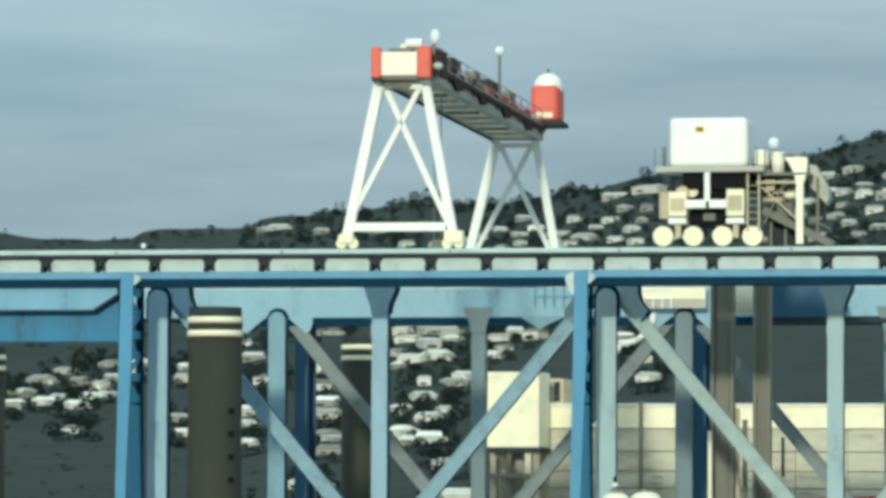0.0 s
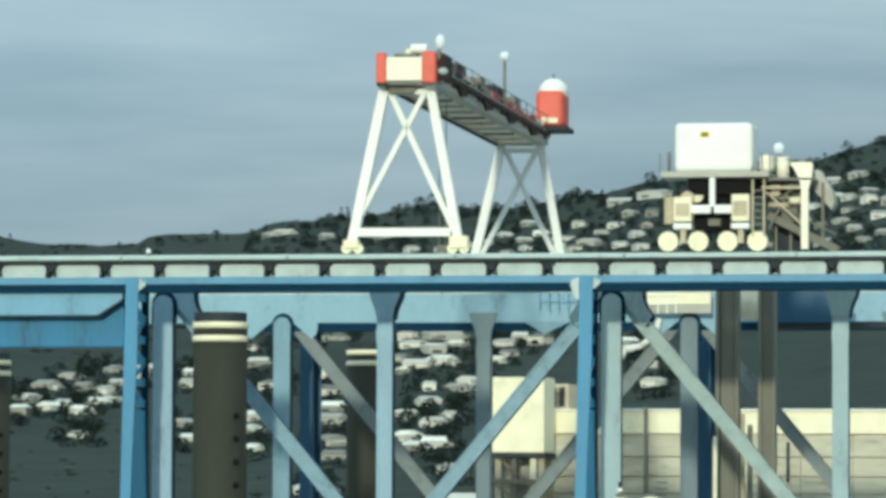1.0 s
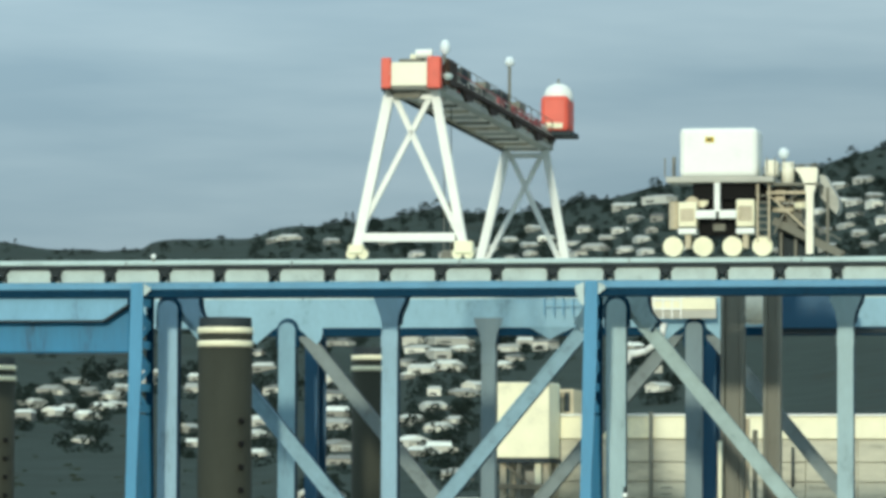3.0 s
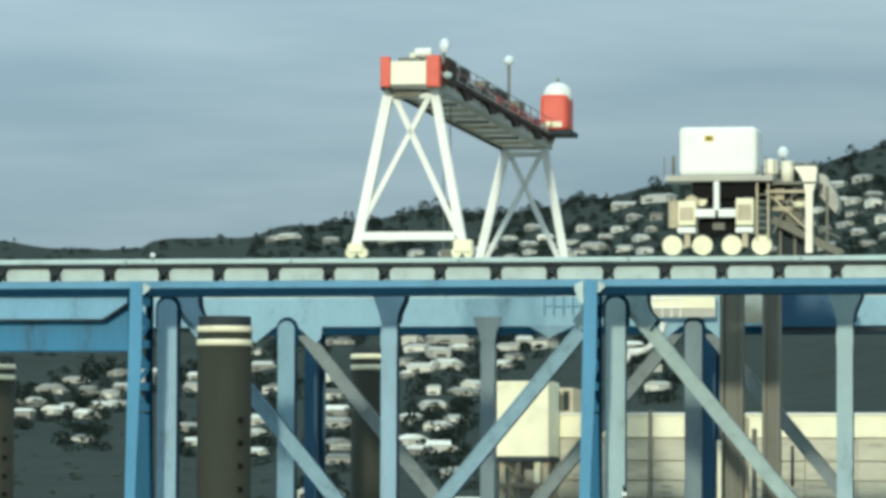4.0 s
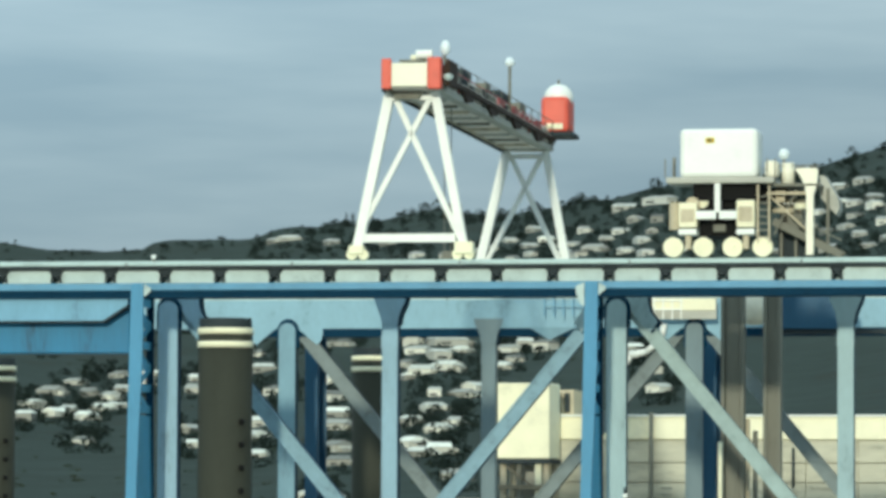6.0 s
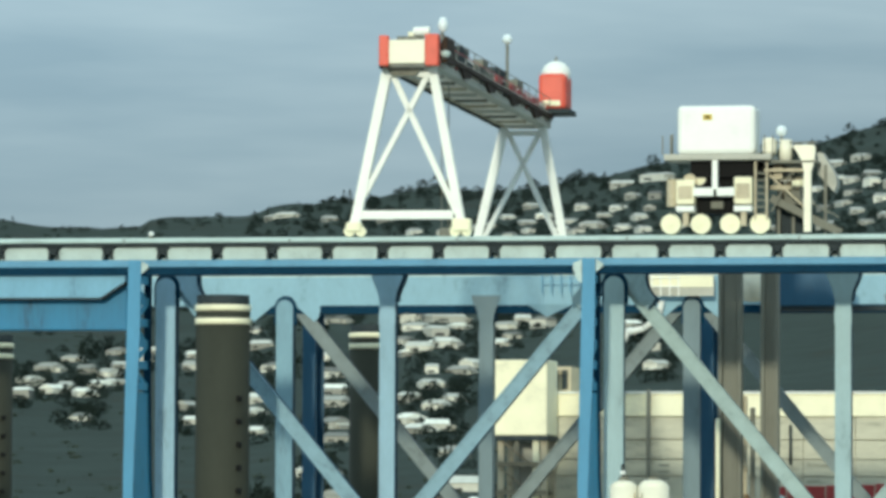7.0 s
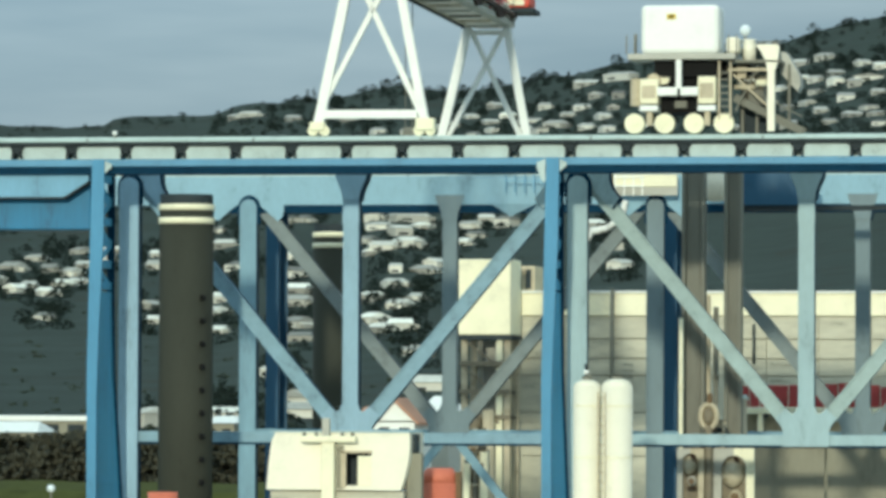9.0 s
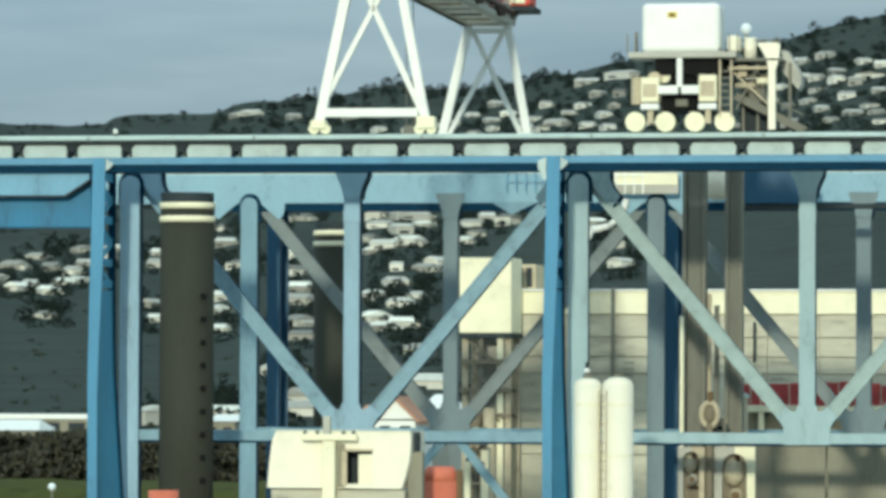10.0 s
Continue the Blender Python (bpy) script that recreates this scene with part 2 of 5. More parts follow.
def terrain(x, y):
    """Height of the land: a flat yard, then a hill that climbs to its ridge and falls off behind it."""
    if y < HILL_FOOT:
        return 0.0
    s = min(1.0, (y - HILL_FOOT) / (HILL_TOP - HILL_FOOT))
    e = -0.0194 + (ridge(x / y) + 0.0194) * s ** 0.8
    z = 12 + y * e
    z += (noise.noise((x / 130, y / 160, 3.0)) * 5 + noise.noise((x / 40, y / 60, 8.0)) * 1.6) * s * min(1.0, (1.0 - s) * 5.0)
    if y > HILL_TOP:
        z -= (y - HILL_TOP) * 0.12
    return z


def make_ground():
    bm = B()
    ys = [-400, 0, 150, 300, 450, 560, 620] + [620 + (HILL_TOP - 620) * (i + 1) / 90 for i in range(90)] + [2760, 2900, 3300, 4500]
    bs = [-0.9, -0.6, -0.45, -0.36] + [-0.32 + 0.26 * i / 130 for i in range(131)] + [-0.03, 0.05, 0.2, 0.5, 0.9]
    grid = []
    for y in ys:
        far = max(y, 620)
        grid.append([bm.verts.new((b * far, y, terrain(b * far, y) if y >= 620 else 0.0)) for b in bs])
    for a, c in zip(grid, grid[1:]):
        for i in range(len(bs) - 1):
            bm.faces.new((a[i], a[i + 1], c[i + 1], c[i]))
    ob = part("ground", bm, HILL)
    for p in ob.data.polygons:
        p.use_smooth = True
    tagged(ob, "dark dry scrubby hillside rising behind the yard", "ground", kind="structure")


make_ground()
# unseen pale slab, added to throw light up under the crane
yard = part("pavement", box(B(), -260, 160, 90, 470, -0.2, 0.04), BOUNCE_SLAB)
tagged(yard, "pale concrete slab added out of view to bounce light upwards", "pavement", kind="structure")


# ---- the crane runway ----
def column(x, y):
    """A tapering column: a pale front flange, a solid blue web below and a laced web above."""
    t = thing("runway_column", "tall blue painted steel column with a laced upper web", "column", "runway columns", (x, y, 0))
    part("front_flange", plate(B(), [(x - 0.22, 22.36), (x + 0.33, 22.36), (x + 0.29, 18.9), (x + 0.10, 14.5), (x + 0.03, 12.0), (x + 0.06, 0.4), (x - 0.34, 0.4), (x - 0.40, 13.1), (x - 0.29, 18.9)], y, y + 0.14), COLUMN_BLUE, t, "pale blue flange coloured for its lit face")
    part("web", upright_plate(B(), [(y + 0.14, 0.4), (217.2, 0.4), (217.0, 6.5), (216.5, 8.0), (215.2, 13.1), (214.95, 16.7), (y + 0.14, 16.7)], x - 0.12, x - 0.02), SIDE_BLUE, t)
    part("rear_flange", upright_plate(B(), [(217.2, 0.4), (217.35, 0.4), (217.15, 6.5), (216.65, 8.0), (215.35, 13.1), (215.1, 16.7), (215.1, 22.3), (214.95, 22.3), (214.95, 16.7), (215.2, 13.1), (216.5, 8.0), (217.0, 6.5)], x - 0.24, x + 0.08), SHADE_NAVY, t)
    for z in (3.5, 8.4, 12.6):
        part("stiffener", box(B(), x - 0.02, x + 0.03, y + 0.14, 214.9, z, z + 0.12), SIDE_BLUE, t)
    for i in range(6):
        z = 16.8 + i * 0.92
        part("batten", box(B(), x - 0.1, x - 0.03, y + 0.14, 214.95, z, z + 0.34), SIDE_BLUE, t)
        a, b = (y + 0.14, 214.95) if i % 2 else (214.95, y + 0.14)
        part("lacing_bar", bar(B(), (x - 0.07, a, z + 0.1), (x - 0.07, b, z + 1.02), 0.06, 0.24, 0.0), SIDE_BLUE, t)
    part("cap_gusset", plate(B(), [(x + 0.36, 22.3), (x + 0.66, 22.14), (x + 0.66, 22.0), (x + 0.36, 21.76)], y - 0.04, y - 0.005), INFILL, t, "pale gusset plate")
    if x > X0 + 1:
        part("cap_gusset", plate(B(), [(x - 0.25, 22.3), (x - 0.62, 22.14), (x - 0.62, 21.9), (x - 0.42, 21.4), (x - 0.25, 21.3)], y - 0.04, y - 0.005), INFILL, t, "pale gusset plate")
    part("base_plate", box(B(), x - 0.9, x + 0.9, y - 0.6, 217.5, 0.0, 0.42, 0.05), GREY_STEEL, t)
    return t


def far_column(x, y):
    """A channel column of the far rail: two flanges and a recessed web, their shade put into dark colours."""
    t = thing("runway_column", "tall blue steel column under the far crane rail, darkened as in shade", "column", "runway columns", (x, y, 0))
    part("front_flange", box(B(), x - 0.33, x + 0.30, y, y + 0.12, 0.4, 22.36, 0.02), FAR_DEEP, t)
    part("web", box(B(), x - 0.30, x - 0.1, y + 0.12, y + 1.9, 0.4, 22.3), SHADE_NAVY, t)
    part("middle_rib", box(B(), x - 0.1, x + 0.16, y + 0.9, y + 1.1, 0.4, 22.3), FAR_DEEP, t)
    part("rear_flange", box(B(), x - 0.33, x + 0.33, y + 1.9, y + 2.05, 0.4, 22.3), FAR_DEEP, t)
    part("base_plate", box(B(), x - 0.9, x + 0.9, y - 0.6, y + 2.6, 0.0, 0.42, 0.05), GREY_STEEL, t)
    return t


for cx in (X0, X0 + BAY - 0.2, X0 + 2 * BAY):
    column(cx, NEAR - 0.15)
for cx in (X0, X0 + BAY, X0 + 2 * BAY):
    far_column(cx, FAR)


EDGE = ((1.0, 10.14), (1.0, 10.85), (1.12, 11.1), (1.33, 11.36), (0.86, 11.78), (0.68, 11.6), (0.54, 11.56), (0.45, 11.64), (0.39, 11.85))   # half outline of a lower gusset


def truss(y, back, paint, first, last, wide):
    """A lattice girder between the columns: pale front plates on bodies coloured dark as shade, with gusset plates."""
    t = thing("runway_truss", "weathered pale blue steel lattice truss with diagonals and gusset plates", "truss", "runway trusses", (first, y, 10.4))
    bottom, d = 10.38, 0.5
    part("top_chord", box(B(), first - (18 if back else 0), last, y - 0.1, y + 0.9, 21.52 if back else 22.06, 22.92, 0.03), FAR_CHORD if back else paint, t)
    for a, b, chord_paint in ((first, X0 + 19.9, paint if back else WEB_BLUE), (X0 + 20.1, last, paint if back else GREY_POST)):
        part("bottom_chord", box(B(), a, b, y, y + d, bottom - 0.20, bottom + 0.27, 0.03), chord_paint, t)
        # thin navy strip added as the line of shade below the chord
        part("lower_shade_strip", box(B(), a, b, y + 0.05, y + d + 0.1, bottom - 0.29, bottom - 0.204), SHADE_NAVY, t, "thin strip coloured as the shade under the chord")
    n = int(round((last - X0) / 10))
    for k in range(0, n + 1):
        x = X0 + 10 * k
        if x > last + 0.1:
            continue
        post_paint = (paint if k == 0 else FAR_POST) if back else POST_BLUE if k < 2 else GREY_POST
        if k % 2 == 0:
            # post with a rounded head, proud of an added plate that paints its surrounding shadow
            r = wide / 2
            head = [(x + 0.05 + math.cos(a) * r, 21.40 + math.sin(a) * r) for a in np.linspace(0, math.pi, 11)]
            part("post", plate(B(), head + [(x + 0.05 - r, 0.4), (x + 0.05 + r, 0.4)], y - 0.26, y - 0.14), post_paint, t)
            part("post_body", box(B(), x + 0.11 - r, x - 0.03 + r, y - 0.14, y + 0.75, 0.4, 21.5), SHADE_NAVY, t, "post body coloured dark for its shaded side")
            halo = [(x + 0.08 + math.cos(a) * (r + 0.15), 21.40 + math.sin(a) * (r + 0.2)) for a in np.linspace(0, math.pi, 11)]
            part("head_shade_plate", plate(B(), halo + [(x - 0.07 - r, 20.6), (x + 0.23 + r, 20.6)], y - 0.13, y - 0.106), SHADE_NAVY, t, "dark plate in place of the shadow round the post head")
            for side in (-1, 1):
                if not back and not first - 0.1 <= x + side * 5 <= last + 0.1:
                    continue
                edge = [(0.3, 22.03), (1.40, 22.03), (1.42, 21.6), (1.52, 21.28), (1.85, 20.85), (1.5, 20.40), (1.15, 20.74), (0.8, 21.11), (0.5, 21.6)]
                if back:
                    edge = [(0.1, 21.95), (1.75, 21.95), (1.8, 21.3), (1.72, 20.95), (1.5, 20.75), (1.2, 21.0), (0.6, 21.5), (0.1, 21.72)]
                part("gusset", plate(B(), [(x + side * u, z) for u, z in edge], y - 0.105, y - 0.05), FAR_CHORD if back else post_paint, t)
                if not back:
                    part("gusset_edge", plate(B(), [(x + side * u * 1.03 + 0.05, z - 0.05) for u, z in edge], y - 0.045, y + 0.5), SHADE_NAVY, t, "gusset edge coloured dark for its shade")
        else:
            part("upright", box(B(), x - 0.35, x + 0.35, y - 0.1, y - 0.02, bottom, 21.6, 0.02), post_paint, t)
            part("upright_body", box(B(), x - 0.30, x + 0.335, y - 0.02, y + 0.62, bottom, 21.6), SHADE_NAVY if not back else FAR_WEB, t)
            part("splice", box(B(), x - 0.37, x + 0.37, y - 0.125, y - 0.102, 19.75, 20.3), post_paint, t)
            edge = [(0.72, 22.0), (0.66, 21.72), (0.52, 21.42), (0.42, 21.15), (0.37, 20.8)]
            shape = [(x + u, z) for u, z in edge] + [(x - u, z) for u, z in edge[::-1]]
            part("gusset", plate(B(), shape, y - 0.15, y - 0.127), post_paint, t)
            part("gusset_edge", plate(B(), [(x + (u - x) * 1.02 + 0.04, z - 0.04) for u, z in shape], y - 0.018, y + 0.7), SHADE_NAVY, t, "gusset edge coloured dark for its shade")
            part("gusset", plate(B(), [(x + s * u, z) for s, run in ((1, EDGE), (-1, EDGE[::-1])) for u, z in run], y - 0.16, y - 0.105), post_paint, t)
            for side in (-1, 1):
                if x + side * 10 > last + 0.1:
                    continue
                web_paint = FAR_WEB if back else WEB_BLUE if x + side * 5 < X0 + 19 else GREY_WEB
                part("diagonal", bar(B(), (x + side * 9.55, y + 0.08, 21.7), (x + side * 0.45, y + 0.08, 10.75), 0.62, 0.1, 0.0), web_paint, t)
                part("diagonal_body", bar(B(), (x + side * 9.5, y + 0.42, 21.64), (x + side * 0.5, y + 0.42, 10.81), 0.56, 0.56, 0.0), SHADE_NAVY if not back else DARK_STEEL, t, "diagonal body coloured dark for its shaded side")
                # raised flanges along the diagonal
                a, b = Vector((x + side * 9.4, y - 0.0, 21.5)), Vector((x + side * 0.7, y - 0.0, 11.05))
                off = (b - a).normalized().cross(Vector((0, 1, 0))) * 0.28
                for sgn in (-1, 1):
                    part("flange", bar(B(), a + off * sgn, b + off * sgn, 0.06, 0.10, 0.0), web_paint, t)
    return t


truss(TRUSS, False, PALE_BLUE, X0, X0 + 50, 0.86)
far_truss = truss(BACK, True, FAR_BLUE, X0, X0 + 50, 0.82)
for side in (-1, 1):
    part("lower_brace", bar(B(), (X0 + 10 + side * 0.3, BACK + 0.2, 10.2), (X0 + 10 + side * 7.5, BACK + 0.2, 1.2), 0.4, 0.2, 0.0), FAR_BLUE, far_truss)
for a, b in (((-37.67, 20.19), (-36.85, 20.38)), ((-36.85, 20.38), (-36.13, 20.90)), ((-36.13, 20.90), (-35.97, 21.7)), ((-37.67, 20.19), (-37.83, 19.76))):
    part("pipe", tube(B(), (a[0], 241.3, a[1]), (b[0], 241.3, b[1]), 0.15, sides=12), WHITE, far_truss, "white service pipe")
# dark strip put in as the shadow along the far chord's bottom
part("soffit_shade_strip", box(B(), X0 - 1, X0 + 50, BACK - 0.04, BACK + 1.0, 21.14, 21.516), SHADE_NAVY, far_truss)
part("knee_plate", plate(B(), [(-42.6, 21.56), (-40.3, 21.56), (-41.1, 21.2), (-41.58, 20.95), (-42.0, 21.2)], BACK - 0.2, BACK - 0.12), FAR_BLUE, far_truss)


def rail_beam(y, x_from, x_to):
    """The runway beam: a deep blue chord, chalky infill panels between dark brackets, and the rail on top."""
    t = thing("crane_runway_beam", "deep blue runway beam with pale infill panels and a crane rail", "beam", "runway beams", (x_from, y, 21.8))
    part("chord", box(B(), x_from, x_to, y + 0.0, y + 1.4, 22.04, 22.36, 0.05), CHORD_BLUE, t)
    # navy puts the shade of the recessed lower chord into its colour
    part("lower_chord", box(B(), x_from, x_to, y + 0.1, y + 1.3, 21.72, 22.036, 0.02), SHADE_NAVY, t, "lower chord coloured navy as in shade")
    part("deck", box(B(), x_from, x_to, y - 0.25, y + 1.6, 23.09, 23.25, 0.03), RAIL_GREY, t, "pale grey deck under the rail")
    # added dark strip, coloured as the shadow below the deck overhang
    part("deck_shade_strip", box(B(), x_from, x_to, y - 0.1, y + 0.9, 22.95, 23.087), DARK_STEEL, t, "strip coloured dark as the shade under the deck")
    part("rail_head", box(B(), x_from, x_to, y + 0.5, y + 0.62, 23.25, RAIL_TOP, 0.02), RAIL_GREY, t)
    part("web", box(B(), x_from, x_to, y + 0.75, y + 0.85, 22.36, 22.95), INFILL, t)
    x = x_from + 3.1
    while x < x_to:
        part("joint_plate", box(B(), x - 0.05, x + 0.05, y - 0.28, y - 0.24, 23.03, 23.24), FAR_WEB, t)
        x += 7.3
    n = int((x_to - x_from) / 2.42)
    for i in range(n):
        x = x_from + 1.2 + 2.42 * i
        part("infill_panel", plate(B(), [(x - 0.98, 22.37), (x + 0.98, 22.37), (x + 0.98, 22.74), (x + 0.86, 22.9), (x - 0.86, 22.9), (x - 0.98, 22.74)], y + 0.14, y + 0.5), INFILL, t)
        part("bracket", plate(B(), [(x + 0.92, 22.95), (x + 1.50, 22.95), (x + 1.43, 22.74), (x + 1.33, 22.62), (x + 1.09, 22.62), (x + 0.99, 22.74)], y + 0.06, y + 0.6), DARK_STEEL, t)
        for off in (-0.19, 0.19):
            part("bracket_leg", plate(B(), [(x + 1.21 + off - 0.06, 22.40), (x + 1.21 + off + 0.06, 22.40), (x + 1.21 + off * 0.8 + 0.06, 22.75), (x + 1.21 + off * 0.8 - 0.06, 22.75)], y + 0.06, y + 0.4), DARK_STEEL, t)
    return t


rail_beam(NEAR, -80.0, 5.0)
rail_beam(FAR, -80.0, 5.0)


def side_girder():
    """The plate girder that carries the runway on beyond the first column."""
    t = thing("plate_girder", "deep blue plate girder with a paler haunched upper panel", "girder", "", (-80, 216, 19.5))
    part("box_girder", box(B(), -82, -55.17, 213.25, 214.6, 19.39, 21.84, 0.04), DEEP_BLUE, t)
    part("haunched_panel", plate(B(), [(-82, 20.76), (-56.17, 20.76), (-55.09, 21.44), (-55.09, 21.85), (-82, 21.85)], 212.6, 212.9), PALE_BLUE, t)
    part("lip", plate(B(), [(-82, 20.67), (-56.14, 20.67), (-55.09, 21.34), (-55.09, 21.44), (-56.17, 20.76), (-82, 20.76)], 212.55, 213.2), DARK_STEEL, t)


side_girder()


# ---- the travelling gantry crane ----
def gantry_crane():
    y0, y1 = NEAR + 0.56, FAR + 0.56
    cx, g = -42.86, 0.22      # the girder sits a little off the middle of the legs
    t = thing("gantry_crane", "white legged gantry crane with an orange red girder end", "crane", "", (cx, y0, RAIL_TOP))
    for y, front in ((y0, True), (y1, False)):
        for s in (-1, 1):
            foot = cx + (-2.13 if front and s < 0 else 0.05 + s * 2.4)
            part("leg", bar(B(), (foot, y, 23.9), (cx + g + s * 0.97, y, 30.55), 0.38 if s < 0 else 0.33, 0.4), WHITE, t)
            part("brace", bar(B(), (cx + g + s * 0.8, y + 0.05, 30.35), (cx + 0.05 - s * 2.2, y + 0.05, 24.35), 0.2, 0.2), WHITE, t)
            bg = part("bogie", box(B(), foot - 0.38, foot + (0.3 if s < 0 else 0.45), y - 0.3, y + 0.3, 23.55, 24.1 if s > 0 else 23.95, 0.08), CREAM, t)
            for w in (-0.25, 0.25):
                part("wheel", tube(B(), (foot + w, y - 0.16, RAIL_TOP + 0.22), (foot + w, y + 0.16, RAIL_TOP + 0.22), 0.22), CREAM, bg)
        part("sill_beam", bar(B(), (cx - 2.0, y, 24.27), (cx + 2.1, y, 24.27), 0.32, 0.3), WHITE, t)
        part("top_tie", bar(B(), (cx + g - 1.0, y, 30.3), (cx + g + 1.0, y, 30.3), 0.2, 0.3), WHITE, t)
    # twin box girders, the soffit between them and the walkway on the side
    part("girder", box(B(), cx - 0.95, cx - 0.5, y0 - 1.2, y1 + 1.0, 30.62, 31.7, 0.03), DULL_CREAM, t)
    part("girder", box(B(), cx + 0.95, cx + 1.36, y0 - 1.2, y1 + 1.0, 30.62, 31.7, 0.03), BROWN_STEEL, t, "light brown girder with dark red panels")
    part("bottom_flange", box(B(), cx + 0.9, cx + 1.46, y0 - 1.0, y1 + 0.9, 30.6, 30.86), PALE_STEEL, t)
    part("end_cap", box(B(), cx - 0.90, cx - 0.48, y0 - 1.5, y0 - 1.2, 30.55, 31.85, 0.06), RED, t, "orange red girder end")
    part("end_cap", box(B(), cx + 1.08, cx + 1.66, y0 - 1.5, y0 - 0.9, 30.55, 31.9, 0.06), RED, t, "orange red girder end")
    part("soffit", box(B(), cx - 0.5, cx + 0.95, y0 - 1.0, y1 + 0.8, 30.56, 30.66), BROWN_STEEL, t)
    for i in range(11):
        part("soffit_rib", box(B(), cx - 0.5, cx + 1.0, y0 + 0.8 + i * 3.25, y0 + 1.15 + i * 3.25, 30.46, 30.56), (DULL_CREAM, PALE_STEEL, GREY_STEEL)[i % 3], t)
    part("edge_angle", box(B(), cx - 1.0, cx - 0.9, y0 - 0.8, y1 + 0.6, 30.5, 30.64), DARK_STEEL, t)
    for i in range(9):
        part("stiffener", box(B(), cx + 1.36, cx + 1.42, y0 + 1.5 + i * 3.7, y0 + 1.75 + i * 3.7, 30.86, 31.22), (GREY_STEEL, DARK_RED, DARK_STEEL)[i % 3], t)
    part("end_panel", box(B(), cx - 0.48, cx + 1.08, y0 - 1.46, y0 - 1.2, 30.64, 31.66, 0.05), WARM_WHITE, t, "warm white end panel")
    part("end_soffit", plate(B(), [(cx - 0.85, 30.63), (cx + 0.85, 30.63), (cx + 0.5, 30.2), (cx - 0.5, 30.2)], y0 - 0.4, y0 + 0.3), GREY_STEEL, t)
    r = random.Random(12)
    y = y0 + 0.4
    while y < y1 - 1:
        w = r.uniform(1.0, 2.6)
        z = 31.3 + r.uniform(-0.06, 0.08)
        part("side_panel", box(B(), cx + 1.36, cx + 1.44, y, y + w, z, z + r.uniform(0.22, 0.42), 0.01), r.choice((DARK_RED, DARK_STEEL, DARK_RED, GREY_STEEL, DARK_STEEL)), t)
        y += w + r.uniform(0.1, 0.8)
    part("edge_beam", box(B(), cx + 1.45, cx + 1.66, y0 - 0.2, y1 + 0.4, 31.02, 31.22), DARK_BROWN, t, "dark brown walkway edge beam")
    for k in range(4):
        ya = y0 + 5.5 + k * 7.6
        part("knee_bracket", upright_plate(B(), [(ya, 31.02), (ya + 3.4, 31.02), (ya + 2.6, 30.74), (ya + 1.2, 30.62)], cx + 1.47, cx + 1.6), DARK_BROWN, t)
    part("end_block", box(B(), cx + 1.66, cx + 1.92, y0 - 0.6, y0 + 1.6, 30.75, 31.88, 0.05), DARK_BROWN, t, "dark brown end block")
    part("end_lamp", ball(B(), (cx + 1.86, y0 - 0.7, 31.1), 0.22, 0.7), INFILL, t)
    part("walkway", box(B(), cx + 1.36, cx + 1.62, y0 - 0.6, y1 + 0.4, 31.22, 31.27), BROWN_STEEL, t)
    part("top_rail", box(B(), cx + 1.58, cx + 1.61, y0 - 0.6, y1 + 0.4, 31.98, 32.01), GREY_STEEL, t)
    part("middle_rail", box(B(), cx + 1.58, cx + 1.61, y0 - 0.6, y1 + 0.4, 31.6, 31.64), DARK_RED, t)
    for i in range(15):
        y = y0 - 0.5 + i * 2.5
        part("stanchion", box(B(), cx + 1.57, cx + 1.61, y, y + 0.04, 31.25, 32.01), GREY_STEEL, t)
    for i, (ya, yb) in enumerate(((7, 9.5), (14, 15.5), (18, 22), (25, 27))):
        part("cabinet", box(B(), cx + 0.8, cx + 1.32, y0 + ya, y0 + yb, 31.7, 32.15, 0.03), (DARK_STEEL, GREY_STEEL)[i % 2], t)
    # hoist gear over the near end
    hoist = part("hoist", box(B(), cx - 0.25, cx + 0.75, y0 - 0.8, y0 + 1.4, 31.70, 31.86, 0.05), GREY_STEEL, t, "grey hoist bed with cream gear")
    part("drum", tube(B(), (cx + 0.45, y0 - 0.5, 32.08), (cx + 1.15, y0 - 0.5, 32.1), 0.2), WHITE, hoist)
    part("motor", tube(B(), (cx + 0.15, y0, 31.96), (cx + 0.8, y0, 31.98), 0.17), CREAM, hoist)
    lamp = part("lamp_post", tube(B(), (cx + 1.70, y0 - 0.6, 31.7), (cx + 1.70, y0 - 0.6, 32.15), 0.05), GREY_STEEL, t)
    part("globe", ball(B(), (cx + 1.72, y0 - 0.6, 32.36), 0.22, 1.5), LAMP_GLASS, lamp, "pale lamp globe")
    lamp = part("lamp_post", tube(B(), (cx + 1.52, 233.0, 31.25), (cx + 1.52, 233.0, 33.5), 0.07), GREY_STEEL, t)
    part("globe", ball(B(), (cx + 1.52, 233.0, 33.62), 0.24), LAMP_GLASS, lamp, "pale lamp globe")
    # the operator's cab at the far end
    cab = part("cab", box(B(), cx + 1.0, cx + 2.38, y1 - 0.4, y1 + 1.9, 31.48, 33.25, 0.2), RED, t, "orange red cab")
    part("cab_bracket", box(B(), cx + 0.9, cx + 1.5, y1 - 0.2, y1 + 1.0, 30.9, 31.26, 0.03), GREY_STEEL, cab)
    part("cab_floor", box(B(), cx + 0.6, cx + 2.6, y1 - 0.6, y1 + 2.0, 31.25, 31.48, 0.03), DARK_STEEL, cab)
    part("sign_bar", box(B(), cx + 1.2, cx + 2.1, y1 - 0.43, y1 - 0.39, 31.62, 31.9, 0.02), CREAM, cab)
    part("dome", ball(B(), (cx + 1.74, y1 + 0.7, 33.28), 0.74, 0.9), WHITE, cab, "white dome")
